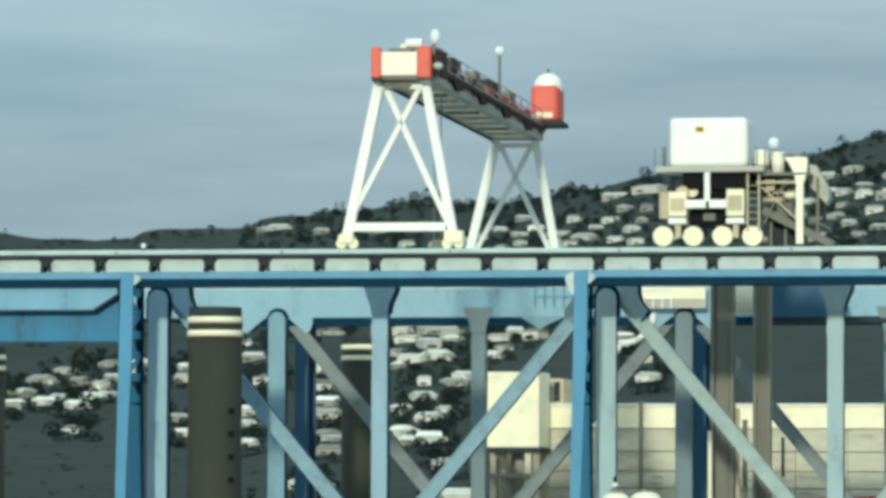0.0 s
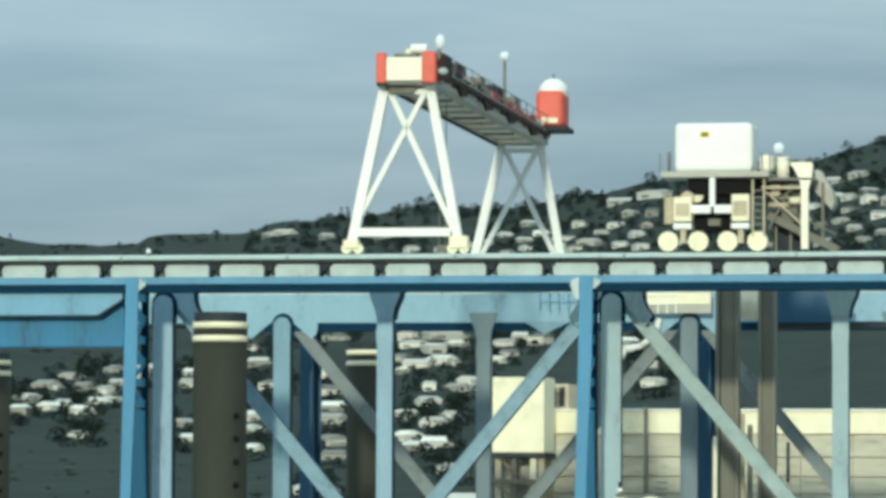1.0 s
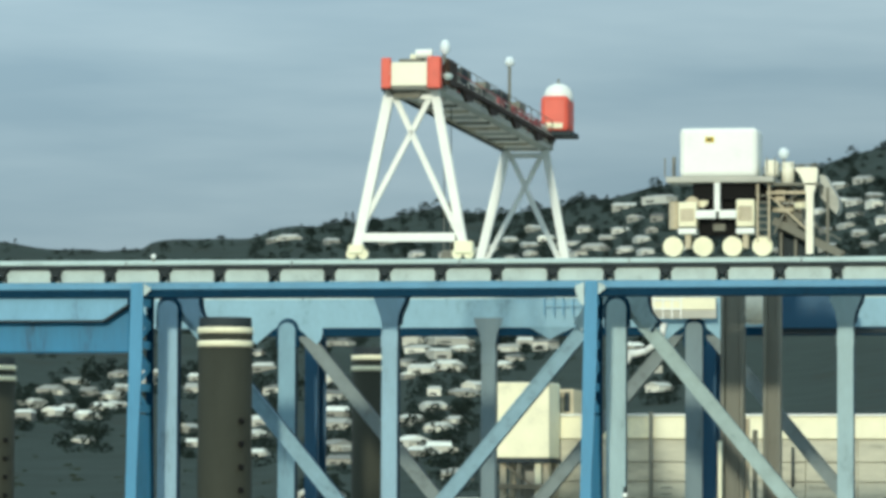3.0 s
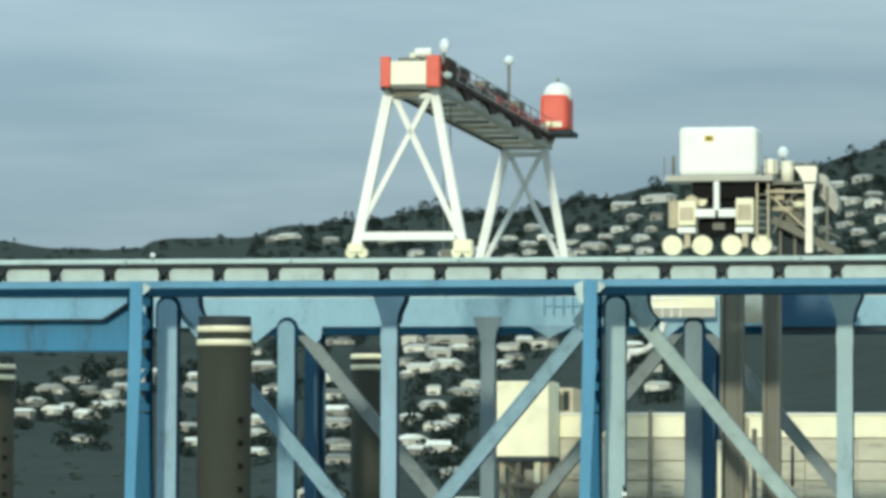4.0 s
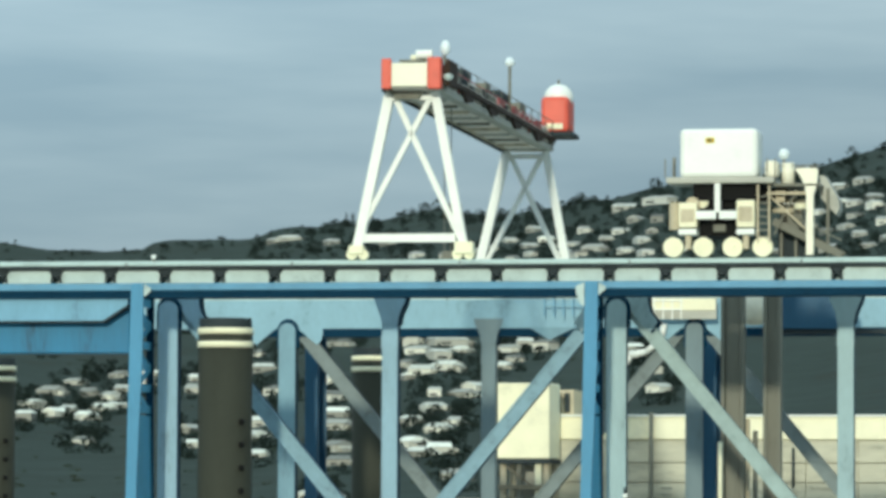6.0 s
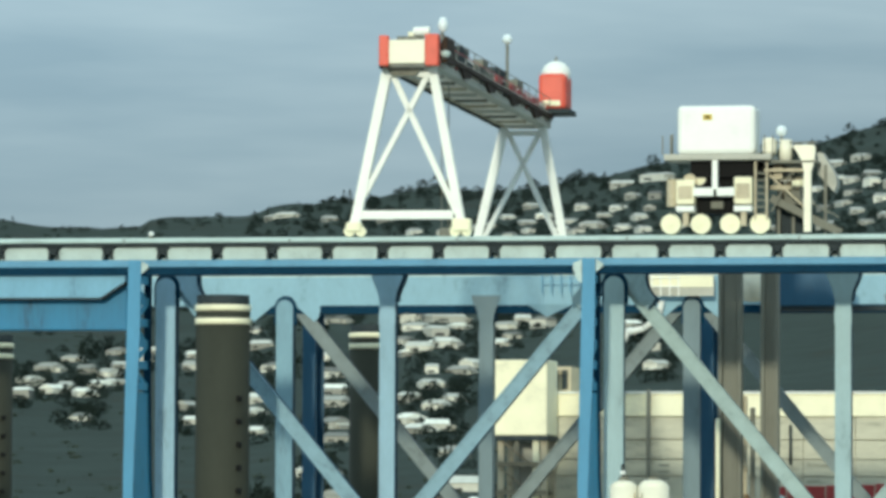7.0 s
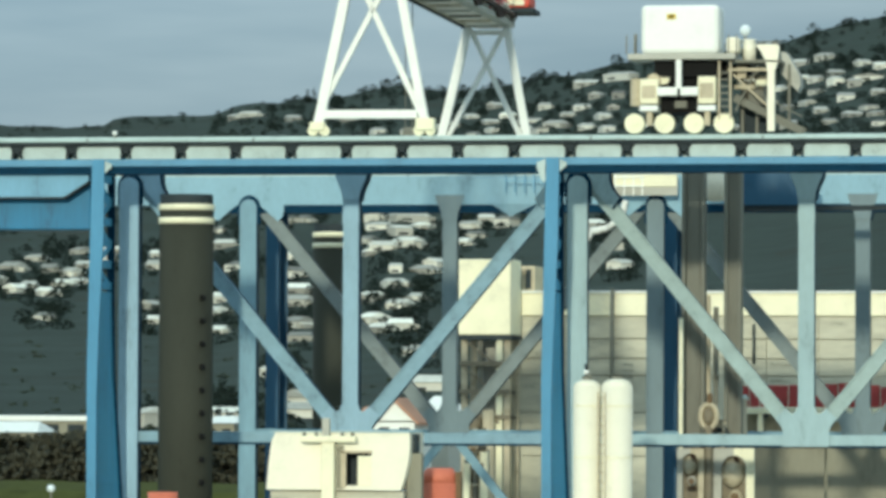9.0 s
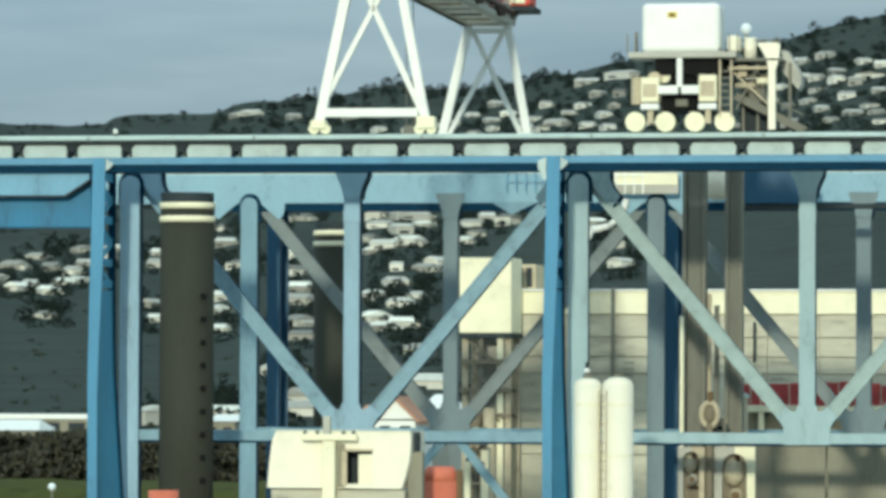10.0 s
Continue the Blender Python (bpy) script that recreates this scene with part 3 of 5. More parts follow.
    part("knob", tube(B(), (cx + 1.74, y1 + 0.7, 33.85), (cx + 1.74, y1 + 0.7, 34.15), 0.06), GREY_STEEL, cab)
    for i, x in enumerate((0.2, 0.5)):
        part("rope", tube(B(), (cx + x, y0 + 9, 24.2), (cx + x, y0 + 9, 30.7), 0.025, sides=6), GREY_STEEL, t)
    part("hook_block", box(B(), cx + 0.1, cx + 0.6, y0 + 8.85, y0 + 9.15, 23.3, 24.2, 0.08), GREY_STEEL, t)
    return t


crane = gantry_crane()
crane.rotation_euler.z = radians(2.05)


# ---- the machinery trolley on the rail ----
def trolley():
    y = NEAR + 0.56
    t = thing("machinery_trolley", "white machinery house on a four wheeled rail trolley", "trolley", "", (-29.4, y, RAIL_TOP))
    house = part("house", box(B(), -31.03, -27.71, y - 0.5, y + 1.3, 26.72, 28.79, 0.2), WHITE, t, "white machinery house")
    part("badge", box(B(), -29.92, -29.54, y - 0.53, y - 0.49, 28.17, 28.41, 0.01), YELLOW, house, "small yellow and dark badge")
    part("badge_bar", box(B(), -29.83, -29.63, y - 0.55, y - 0.52, 28.24, 28.34), DARK_STEEL, house)
    part("platform", box(B(), -31.56, -26.99, y - 0.75, y + 1.7, 26.47, 26.72, 0.03), PALE_STEEL, t)
    for x in (-31.61, -31.27, -27.28, -26.94):
        part("stanchion", box(B(), x - 0.025, x + 0.025, y - 0.7, y - 0.66, 26.7, 27.5), GREY_STEEL, t)
    part("aerial", box(B(), -31.32 - 0.05, -31.32 + 0.05, y, y + 0.1, 26.7, 27.62), GREY_STEEL, t)
    part("pillar", box(B(), -29.51, -29.27, y - 0.7, y - 0.5, 25.23, 26.47, 0.02), WHITE, t)
    # the platform's shadow is put into the black of frame and core
    part("under_frame", box(B(), -30.50, -27.61, y - 0.2, y + 3.0, 25.76, 26.47, 0.02), BLACK, t, "under frame coloured black for the platform's shade")
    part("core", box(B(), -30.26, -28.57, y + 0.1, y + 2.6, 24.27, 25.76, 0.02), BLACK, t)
    part("gearbox", box(B(), -29.63, -29.10, y - 0.2, y + 0.2, 24.44, 24.75, 0.04), GREY_STEEL, t)
    for x0, x1 in ((-30.31, -29.44), (-29.32, -28.55)):
        part("cross_beam", box(B(), x0, x1, y - 0.75, y - 0.45, 24.94, 25.30, 0.04), WHITE, t)
    for x0, x1, top in ((-31.06, -30.28, 25.66), (-28.60, -27.83, 25.76)):
        bogie = part("bogie", box(B(), x0, x1, y - 0.55, y + 0.5, 24.61, top, 0.06), CREAM, t)
        part("side_plate", box(B(), x0 + 0.1, x1 - 0.1, y - 0.6, y - 0.54, 24.85, top - 0.28, 0.02), DULL_CREAM, bogie)
        part("axle_plate", box(B(), x0, x1, y - 0.6, y + 0.3, 24.30, 24.54, 0.03), WHITE, bogie)
        part("hanger", box(B(), (x0 + x1) / 2 - 0.12, (x0 + x1) / 2 + 0.12, y - 0.4, y - 0.1, 23.70, 24.30, 0.02), DULL_CREAM, bogie)
    part("hood", tube(B(), (-30.50, y - 0.3, 25.61), (-30.50, y + 0.6, 25.61), 0.3, sides=16), DULL_CREAM, t)
    part("hood", tube(B(), (-30.12, y - 0.1, 25.71), (-30.12, y + 0.6, 25.71), 0.26, sides=16), CREAM, t)
    part("side_drum", tube(B(), (-31.32, y + 0.3, 24.56), (-31.32, y + 0.3, 25.71), 0.26, sides=16), DULL_CREAM, t)
    for x in (-31.32, -30.04, -28.79, -27.52):
        w = part("wheel", tube(B(), (x, y - 0.32, RAIL_TOP + 0.45), (x, y + 0.12, RAIL_TOP + 0.45), 0.42, sides=32), CREAM, t)
        part("hub", tube(B(), (x, y - 0.4, RAIL_TOP + 0.45), (x, y - 0.3, RAIL_TOP + 0.45), 0.10, sides=16), CREAM, w)
    # ladder, tanks and the post at the side
    for x in (-27.71, -27.23):
        part("ladder_rail", box(B(), x - 0.04, x + 0.04, y - 0.4, y - 0.28, 23.96, 26.43), DULL_CREAM, t)
    for i in range(7):
        part("rung", box(B(), -27.71, -27.23, y - 0.37, y - 0.31, 24.20 + i * 0.284 - 0.02, 24.20 + i * 0.284 + 0.04), GREY_STEEL, t)
    part("locker", box(B(), -27.40, -26.85, y - 0.6, y + 0.4, 26.72, 27.41, 0.12), WARM_WHITE, t)
    lamp = part("lamp_post", tube(B(), (-26.65, y, 26.7), (-26.65, y, 27.53), 0.05), GREY_STEEL, t)
    part("globe", ball(B(), (-26.65, y, 27.72), 0.24), LAMP_GLASS, lamp, "pale lamp globe")
    part("tank", tube(B(), (-26.46, y - 0.1, 26.43), (-26.46, y - 0.1, 27.33), 0.27, sides=20), WARM_WHITE, t)
    part("side_platform", box(B(), -27.06, -25.10, y - 0.4, y + 2.4, 26.33, 26.45, 0.02), GREY_STEEL, t)
    part("post", plate(B(), [(-26.14, 27.03), (-26.05, 27.10), (-25.25, 27.10), (-25.17, 27.0), (-25.22, 26.4), (-25.36, 25.95), (-25.36, RAIL_TOP + 0.1), (-25.66, RAIL_TOP + 0.1), (-25.66, 25.95), (-25.74, 26.4), (-25.95, 26.8)], y - 0.4, y - 0.1), WARM_WHITE, t, "warm white post with a flared head")
    part("rear_chute", plate(B(), [(-25.30, 26.90), (-25.05, 26.85), (-24.47, 25.85), (-24.45, 25.45), (-24.58, 25.2), (-25.28, 26.0)], y + 1.2, y + 2.4), PALE_STEEL, t, "pale grey sloping chute")
    # black panel added to carry the shade on below the side platform
    part("side_shade_panel", box(B(), -27.61, -26.60, y + 0.5, y + 2.4, 25.85, 26.32, 0.02), BLACK, t, "black panel standing in for shade under the side platform")
    part("rear_frame", box(B(), -27.13, -25.84, y + 1.0, y + 1.3, 25.71, 25.88, 0.02), DULL_CREAM, t)
    for x in (-26.89, -26.27, -24.91):
        part("strut", box(B(), x - 0.06, x + 0.06, y + 1.0, y + 1.15, RAIL_TOP - 0.1, 26.33), GREY_STEEL, t)
    part("stair_string", bar(B(), (-27.13, y + 0.4, 24.90), (-24.26, y + 0.4, 23.46), 0.3, 0.1), GREY_STEEL, t)
    part("stair_string", bar(B(), (-27.13, y + 1.2, 24.90), (-24.26, y + 1.2, 23.46), 0.3, 0.1), GREY_STEEL, t)
    for i in range(9):
        f = (i + 0.5) / 9
        part("stair_tread", box(B(), -27.13 + 2.87 * f - 0.14, -27.13 + 2.87 * f + 0.14, y + 0.45, y + 1.15, 24.94 - 1.42 * f - 0.03, 24.94 - 1.42 * f), GREY_STEEL, t)
    part("machine_bed", box(B(), -27.1, -25.70, y + 1.5, y + 3.0, RAIL_TOP - 0.1, 24.75, 0.05), DARK_STEEL, t)
    part("machine_block", box(B(), -27.0, -26.1, y + 1.6, y + 2.8, 24.75, 25.7, 0.08), TOWER_BROWN, t)
    part("junction_box", box(B(), -27.04, -26.65, y + 0.3, y + 0.7, 25.71, 26.23, 0.03), DULL_CREAM, t)
    part("junction_box", box(B(), -26.61, -25.94, y + 0.6, y + 0.9, 24.61, 25.23, 0.03), GREY_STEEL, t)
    part("conduit", bar(B(), (-27.18, y + 0.1, 25.88), (-25.70, y + 0.1, 24.51), 0.08, 0.08, 0.0), DULL_CREAM, t)
    part("conduit", bar(B(), (-27.09, y + 0.2, 24.32), (-26.13, y + 0.2, 26.23), 0.07, 0.07, 0.0), GREY_STEEL, t)
    part("cable_tray", box(B(), -27.37, -25.65, y - 0.1, y + 0.1, 26.00, 26.12), DULL_CREAM, t)
    part("hand_rail", box(B(), -27.13, -25.12, y - 0.3, y - 0.26, 27.19, 27.24), GREY_STEEL, t)
    part("hand_rail", bar(B(), (-27.04, y + 0.4, 25.52), (-24.26, y + 0.4, 24.08), 0.05, 0.05, 0.0), GREY_STEEL, t)
    part("pipe", tube(B(), (-26.22, y + 0.2, 25.52), (-25.74, y + 0.2, 25.52), 0.14), CREAM, t)
    part("pipe", tube(B(), (-27.13, y + 0.2, 25.33), (-26.27, y + 0.2, 25.33), 0.1), DULL_CREAM, t)
    return t


trolley()


# ---- stacks ----
def stack(x, y, top, r):
    t = thing("exhaust_stack", "dark brown cylindrical exhaust stack with two cream bands", "stack", "exhaust stacks", (x, y, 0))
    part("barrel", tube(B(), (x, y, 0), (x, y, top - 0.4), r, sides=40), STACK, t)
    part("rim", tube(B(), (x, y, top - 0.4), (x, y, top), r * 0.97, sides=40), DARK_STEEL, t)
    for dz in (0.55, 1.12):
        part("ring", tube(B(), (x, y, top - dz - 0.13), (x, y, top - dz + 0.13), r * 1.03, sides=40), CREAM, t, "cream painted band")
    for i in range(14):
        part("peg", box(B(), x + r * 0.70, x + r * 0.86, y - r * 0.84, y - r * 0.45, top - 4.52 - i * 0.98, top - 4.28 - i * 0.98, 0.06), BLACK, t)
    return t


stack(-50.35, 211, 20.77, 1.16)
stack(-54.5, 262, 21.3, 1.14)
stack(-75.2, 262, 20.8, 1.14)


# ---- buildings behind ----
def concrete_hall():
    t = thing("concrete_hall", "beige concrete panel hall with a cream parapet band", "building", "", (-28, 305, 0))
    part("core", box(B(), -50, -5, 290.0, 320, 0, 17.0), CONCRETE, t)
    r = random.Random(3)
    x = -50.0
    for i in range(15):
        for z0, z1 in ((0.0, 5.5), (5.54, 8.9), (8.94, 11.4), (11.44, 13.52), (13.58, 14.50), (14.56, 15.63), (15.69, 16.96)):
            part("wall_panel", box(B(), x + 0.02, x + 2.98, 289.72 + r.uniform(0, 0.05), 289.98, z0, z1, 0.02), CONCRETE, t)
        x += 3.0
    part("parapet", box(B(), -50.1, -4.9, 289.6, 320.1, 17.0, 18.30, 0.05), CREAM, t, "cream parapet band")
    part("coping", box(B(), -50.2, -4.8, 289.45, 289.9, 18.3, 18.42, 0.03), WHITE, t)
    part("stair_head", box(B(), -50.05, -48.85, 292, 295, 18.4, 19.93, 0.05), DULL_CREAM, t)
    for x0, x1 in ((-49.88, -49.58), (-49.38, -49.05)):
        part("opening", box(B(), x0, x1, 291.9, 292.02, 18.61, 19.73), DARK_STEEL, t)
    part("pipe", tube(B(), (-43.90, 289.4, 8), (-43.90, 289.4, 18.55), 0.12, sides=10), GREY_STEEL, t, "rusty brown downpipe")
    part("pipe", tube(B(), (-35.69, 289.4, 14.24), (-35.69, 289.4, 16.52), 0.09, sides=10), DARK_STEEL, t)
    for i in range(4):
        part("wall_rung", box(B(), -43.27, -42.68, 289.3, 289.4, 14.17 - i * 0.38, 14.24 - i * 0.38), GREY_STEEL, t)
    return t


concrete_hall()


def hoist_tower():
    y = 285.5
    t = thing("hoist_tower", "cream box house on a dark steel lattice tower", "tower", "", (-50.70, y + 2, 0))
    part("house", box(B(), -52.24, -49.16, y, y + 3.6, 15.82, 20.14, 0.08), CREAM, t, "cream box house")
    part("floor_frame", box(B(), -52.30, -49.10, y - 0.05, y + 3.7, 15.56, 15.82), DARK_STEEL, t)
    for x, m, w in ((-51.88, DULL_CREAM, 0.17), (-50.96, GREY_STEEL, 0.14), (-49.85, CREAM, 0.18), (-49.39, DULL_CREAM, 0.17)):
        for dy in (0.3, 3.2):
            part("leg", box(B(), x - w, x + w, y + dy, y + dy + 0.3, 0, 15.62), m, t)
    for z in (14.20, 12.59, 11.14):
        for dy in (0.1, 3.4):
            part("girt", box(B(), -52.11, -49.23, y + dy, y + dy + 0.2, z - 0.13, z + 0.13), TOWER_BROWN, t)
        part("landing", box(B(), -52.01, -49.33, y + 0.4, y + 3.6, z - 0.06, z), DARK_STEEL, t)
    part("stair_core", box(B(), -51.45, -50.04, y + 2.0, y + 3.2, 0, 15.50), PALE_STEEL, t)
    for i in range(3):
        part("brace", bar(B(), (-51.81, y + 0.2, 15.50 - i * 1.6), (-49.85, y + 0.2, 15.50 - i * 1.6 - 1.5), 0.1, 0.1, 0.0), TOWER_BROWN, t)
    part("winch", ball(B(), (-51.35, y - 0.1, 10.82), 0.55), TOWER_BROWN, t)
    part("vessel", tube(B(), (-50.37, y - 0.2, 0), (-50.37, y - 0.2, 11.56), 0.35), DULL_CREAM, t)
    return t


hoist_tower()


def control_cab():
    y = 203.0
    x0, x1 = -44.96, -39.22
    zt, zb = 10.73, 8.39
    t = thing("control_cab", "white barrel sided control cab with an open hatch", "cab", "", ((x0 + x1) / 2, y + 1.5, 0))
    lx = [(x0 + 0.30 - 0.38 * f ** 0.45, zt + (zb - zt) * f) for f in np.linspace(0, 1, 9)]
    mid = -41.94
    hx0, hx1, hz0, hz1 = -41.90, -40.67, 8.57, 9.90
    part("shell", plate(B(), lx + [(mid, zb), (mid, zt)], y, y + 3.0), WARM_WHITE, t)
    rx = [(x1 + 0.05 + 0.18 * math.sin(math.pi * (0.15 + 0.85 * f)) - 0.28 * f, zt + (zb - zt) * f) for f in np.linspace(0, 1, 9)]
    part("shell", plate(B(), [(hx1, zt), (hx1, zb)] + rx[::-1], y, y + 3.0), WARM_WHITE, t)
    part("lintel", box(B(), mid, hx1, y + 0.002, y + 3.0, hz1, zt - 0.003), WARM_WHITE, t)
    part("sill", box(B(), mid, hx1, y + 0.002, y + 3.0, zb + 0.003, hz0), WARM_WHITE, t)
    part("hatch_back", box(B(), mid, hx1, y + 1.2, y + 1.3, hz0, hz1), DARK_STEEL, t)
    part("hatch_leaf", box(B(), -41.24, hx1, y - 0.02, y + 0.05, hz0, hz1 - 0.12, 0.02), CREAM, t)
    part("hatch_frame", box(B(), -41.92, -41.71, y - 0.06, y + 0.02, hz0 - 0.05, hz1 + 0.05), DULL_CREAM, t)
    part("hatch_frame", box(B(), -41.92, -40.63, y - 0.06, y + 0.02, hz1, hz1 + 0.1), DULL_CREAM, t)
    part("end_wall", box(B(), -39.32, -38.70, y + 0.6, y + 1.1, 6.5, 9.9, 0.05), GATE_GREY, t, "dull grey end wall")
    part("end_vent", box(B(), -39.25, -38.90, y + 0.55, y + 1.2, 9.9, zt - 0.05, 0.03), DARK_STEEL, t)
    part("roof", box(B(), x0 + 0.1, x1 + 0.1, y - 0.06, y + 3.1, zt, zt + 0.05, 0.01), RAIL_GREY, t)
    part("base", box(B(), -44.91, -39.36, y + 0.15, y + 3.0, 0.0, zb - 0.06, 0.05), CONCRETE, t)
    part("mast", box(B(), -42.65, -42.13, y - 0.5, y - 0.1, 0.0, 10.45, 0.04), CREAM, t)
    part("mast_head", box(B(), -42.66, -42.34, y - 0.4, y - 0.1, 10.36, 11.32, 0.05), PALE_STEEL, t)
    # the groove's shade is laid on the shell as a dull strip
    part("groove_shade_strip", box(B(), -42.12, -41.80, y - 0.03, y + 0.0, zb + 0.05, 10.2), GATE_GREY, t, "dull strip coloured as the shaded groove beside the mast")
    part("cross_arm", box(B(), -43.52, -41.21, y - 0.6, y - 0.2, 10.34, 10.59, 0.04), CREAM, t)
    for x in (-43.38, -42.88, -41.80, -41.38):
        part("bolt", tube(B(), (x, y - 0.4, 10.59), (x, y - 0.4, 10.75), 0.07, sides=10), GREY_STEEL, t)
    return t


control_cab()


def silo(x, r, top):
    y = 205.6
    t = thing("storage_silo", "tall cream white cylindrical storage silo", "silo", "storage silos", (x, y, 0))
    part("tank", tube(B(), (x, y, 0), (x, y, top - 0.25), r, sides=32), WARM_WHITE, t)
    part("dome", ball(B(), (x, y, top - 0.3), r * 0.995, 0.55), WARM_WHITE, t)
    part("flange", tube(B(), (x, y, top), (x, y, top + 0.14), 0.22, sides=12), GREY_STEEL, t)
    for i in range(6):
        part("hoop", tube(B(), (x, y, top - 1.1 - i * 2.1), (x, y, top - 1.05 - i * 2.1), r + 0.012, sides=32), CREAM, t)
    return t


for x, r in ((-32.21, 0.56), (-30.97, 0.64)):
    silo(x, r, 12.94)


def silo_ladder():
    x, y = -31.50, 204.75
    t = thing("silo_ladder", "narrow dull ladder fixed between the silos", "ladder", "", (x, y, 0))
    for s in (-0.13, 0.17):
        part("rail", box(B(), x + s - 0.03, x + s + 0.03, y, y + 0.06, 0, 12.43), DULL_CREAM, t)
    for i in range(32):
        part("rung", box(B(), x - 0.13, x + 0.17, y + 0.01, y + 0.05, 0.4 + i * 0.38, 0.44 + i * 0.38), DULL_CREAM, t)
    part("valve", ball(B(), (-32.24, y + 0.8, 13.24), 0.11), WHITE, t)
    part("valve_stem", tube(B(), (-32.24, y + 0.8, 12.94), (-32.24, y + 0.8, 13.59), 0.07, sides=8), DARK_STEEL, t)


silo_ladder()


def vent_pipe(at_x, y, z0, z1, r, mat, label):
    t = thing("vertical_pipe", label, "pipe", "vertical pipes", (at_x, y, z0))
    part("pipe", tube(B(), (at_x, y, z0), (at_x, y, z1), r, sides=16), mat, t)
    for f in (0.2, 0.4, 0.6, 0.8):
        part("collar", tube(B(), (at_x, y, z0 + (z1 - z0) * f), (at_x, y, z0 + (z1 - z0) * f + 0.12), r * 1.25, sides=16), mat, t)


vent_pipe(-30.35, 229, 0, 16.87, 0.15, DULL_CREAM, "thin dirty cream pipe beside the grey columns")
vent_pipe(-30.02, 229.4, 0, 16.36, 0.12, GREY_STEEL, "thin brown grey pipe beside the grey columns")
vent_pipe(-31.29, 227, 0, 15.81, 0.10, CREAM, "thin cream pipe beside the grey columns")
vent_pipe(-28.95, 231, 0, 12.22, 0.16, DULL_CREAM, "short dirty cream pipe in the machinery bay")

for x, w in ((-30.89, 0.88), (-29.09, 0.62)):
    t = thing("service_column", "brownish grey steel column beneath the deck", "column", "service columns", (x, 228, 0))
    part("web", box(B(), x - w * 0.36, x + w * 0.36, 228.2, 228.5, 0, 22.9), GREY_STEEL, t)
    for s in (-1, 1):
        part("flange", box(B(), x + s * w / 2 - 0.09, x + s * w / 2 + 0.09, 228, 228.7, 0, 22.9, 0.02), GREY_STEEL, t)


def deck_tank():
    x, y = -30.52, 233.0
    t = thing("header_tank", "small cream header tank hung under the deck", "tank", "", (x, y, 20.9))
    part("tank", tube(B(), (x, y, 21.40), (x, y, 22.9), 0.50, sides=24), WARM_WHITE, t)
    part("dome", ball(B(), (x, y, 21.44), 0.49, 0.3), WARM_WHITE, t)


deck_tank()


def deck_box():
    y = 236.0
    t = thing("deck_side_box", "deep blue steel box panel under the far deck", "panel", "", (-28.73, y, 21.1))
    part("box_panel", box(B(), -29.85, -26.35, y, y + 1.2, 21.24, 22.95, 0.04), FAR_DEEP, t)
    part("lip", box(B(), -29.85, -22.98 + 3, y + 0.1, y + 1.2, 21.03, 21.24 - 0.004), DARK_STEEL, t)


deck_box()


def guard_panel():
    y = 240.6
    t = thing("landing_guard", "pale grey landing panel with a thin handrail", "railing", "", (-35.27, y, 21.6))
    part("panel", box(B(), -36.85, -33.36, y, y + 0.1, 21.90, 22.92, 0.02), PALE_STEEL, t)
    for x in (-36.79, -36.36, -35.92, -35.48, -35.05):
        part("stanchion", box(B(), x - 0.03, x + 0.03, y - 0.1, y - 0.04, 21.88, 22.89), WHITE, t)
    for z in (22.78, 22.35):
        part("rail", box(B(), -36.85, -34.99, y - 0.12, y - 0.03, z - 0.03, z + 0.03), WHITE, t)
    part("band", box(B(), -36.79, -33.40, y - 0.05, y - 0.01, 22.33, 22.88), CREAM, t, "cream upper panel")


guard_panel()
for x0, x1 in ((-41.76, -39.91),):
    t = thing("landing_rail", "thin pale handrail along the far chord", "railing", "", (x0, 240.9, 21.6))
    for i in range(5):
        x = x0 + (x1 - x0) * i / 4
        part("stanchion", box(B(), x - 0.03, x + 0.03, 240.9, 241.0, 22.09, 23.12), PALE_BLUE, t)
    for z in (23.07, 22.63):
        part("rail", box(B(), x0, x1, 240.88, 240.95, z - 0.03, z + 0.03), PALE_BLUE, t)


def red_platform():
    y = 262.0
    x0, x1 = -33.84, -25.51 + 10
    t = thing("loading_platform", "loading platform with dark red guard boards and cream beam", "platform", "", ((x0 + x1) / 2, y, 0))
    part("beam", box(B(), x0, x1, y - 0.2, y + 3.0, 11.45, 11.80, 0.04), CREAM, t)
    part("back_wall", box(B(), x0, x1, y + 1.2, y + 1.4, 0, 11.45), GATE_GREY, t)
    r = random.Random(8)
    x = x0
    while x < x1:
        w = r.uniform(0.5, 1.6)
        top = 12.96 + r.uniform(-0.15, 0.15)
        part("guard_board", box(B(), x, x + w - 0.06, y + r.uniform(-0.1, 0.1), y + 0.2, 11.80 + 0.004, top, 0.04), DARK_RED, t)
        if r.random() < 0.4:
            part("bundle", ball(B(), (x + w / 2, y - 0.2, 12.25), 0.24, 0.8), r.choice((RED, INFILL, INFILL)), t)
        x += w
    for a, b in ((-31.8, -29.4), (-29.1, -26.75), (-26.45, -23.7)):
        for end, way in ((a, 1), (b, -1)):
            curve = [(end, 11.45)] + [(end + way * 0.55 * (1 - math.sin(q)), 11.45 - 0.55 * (1 - math.cos(q))) for q in np.linspace(0, math.pi / 2, 6)]
            part("corner_plate", plate(B(), curve, y - 0.05, y + 0.1), DARK_STEEL, t, "dark rounded corner plate")
    for at_x in (-31.96, -29.25, -26.59, -25.51 + 2):
        part("post", box(B(), at_x - 0.14, at_x + 0.14, y - 0.1, y + 0.2, 0, 11.45, 0.03), CREAM, t)
    return t


red_platform()


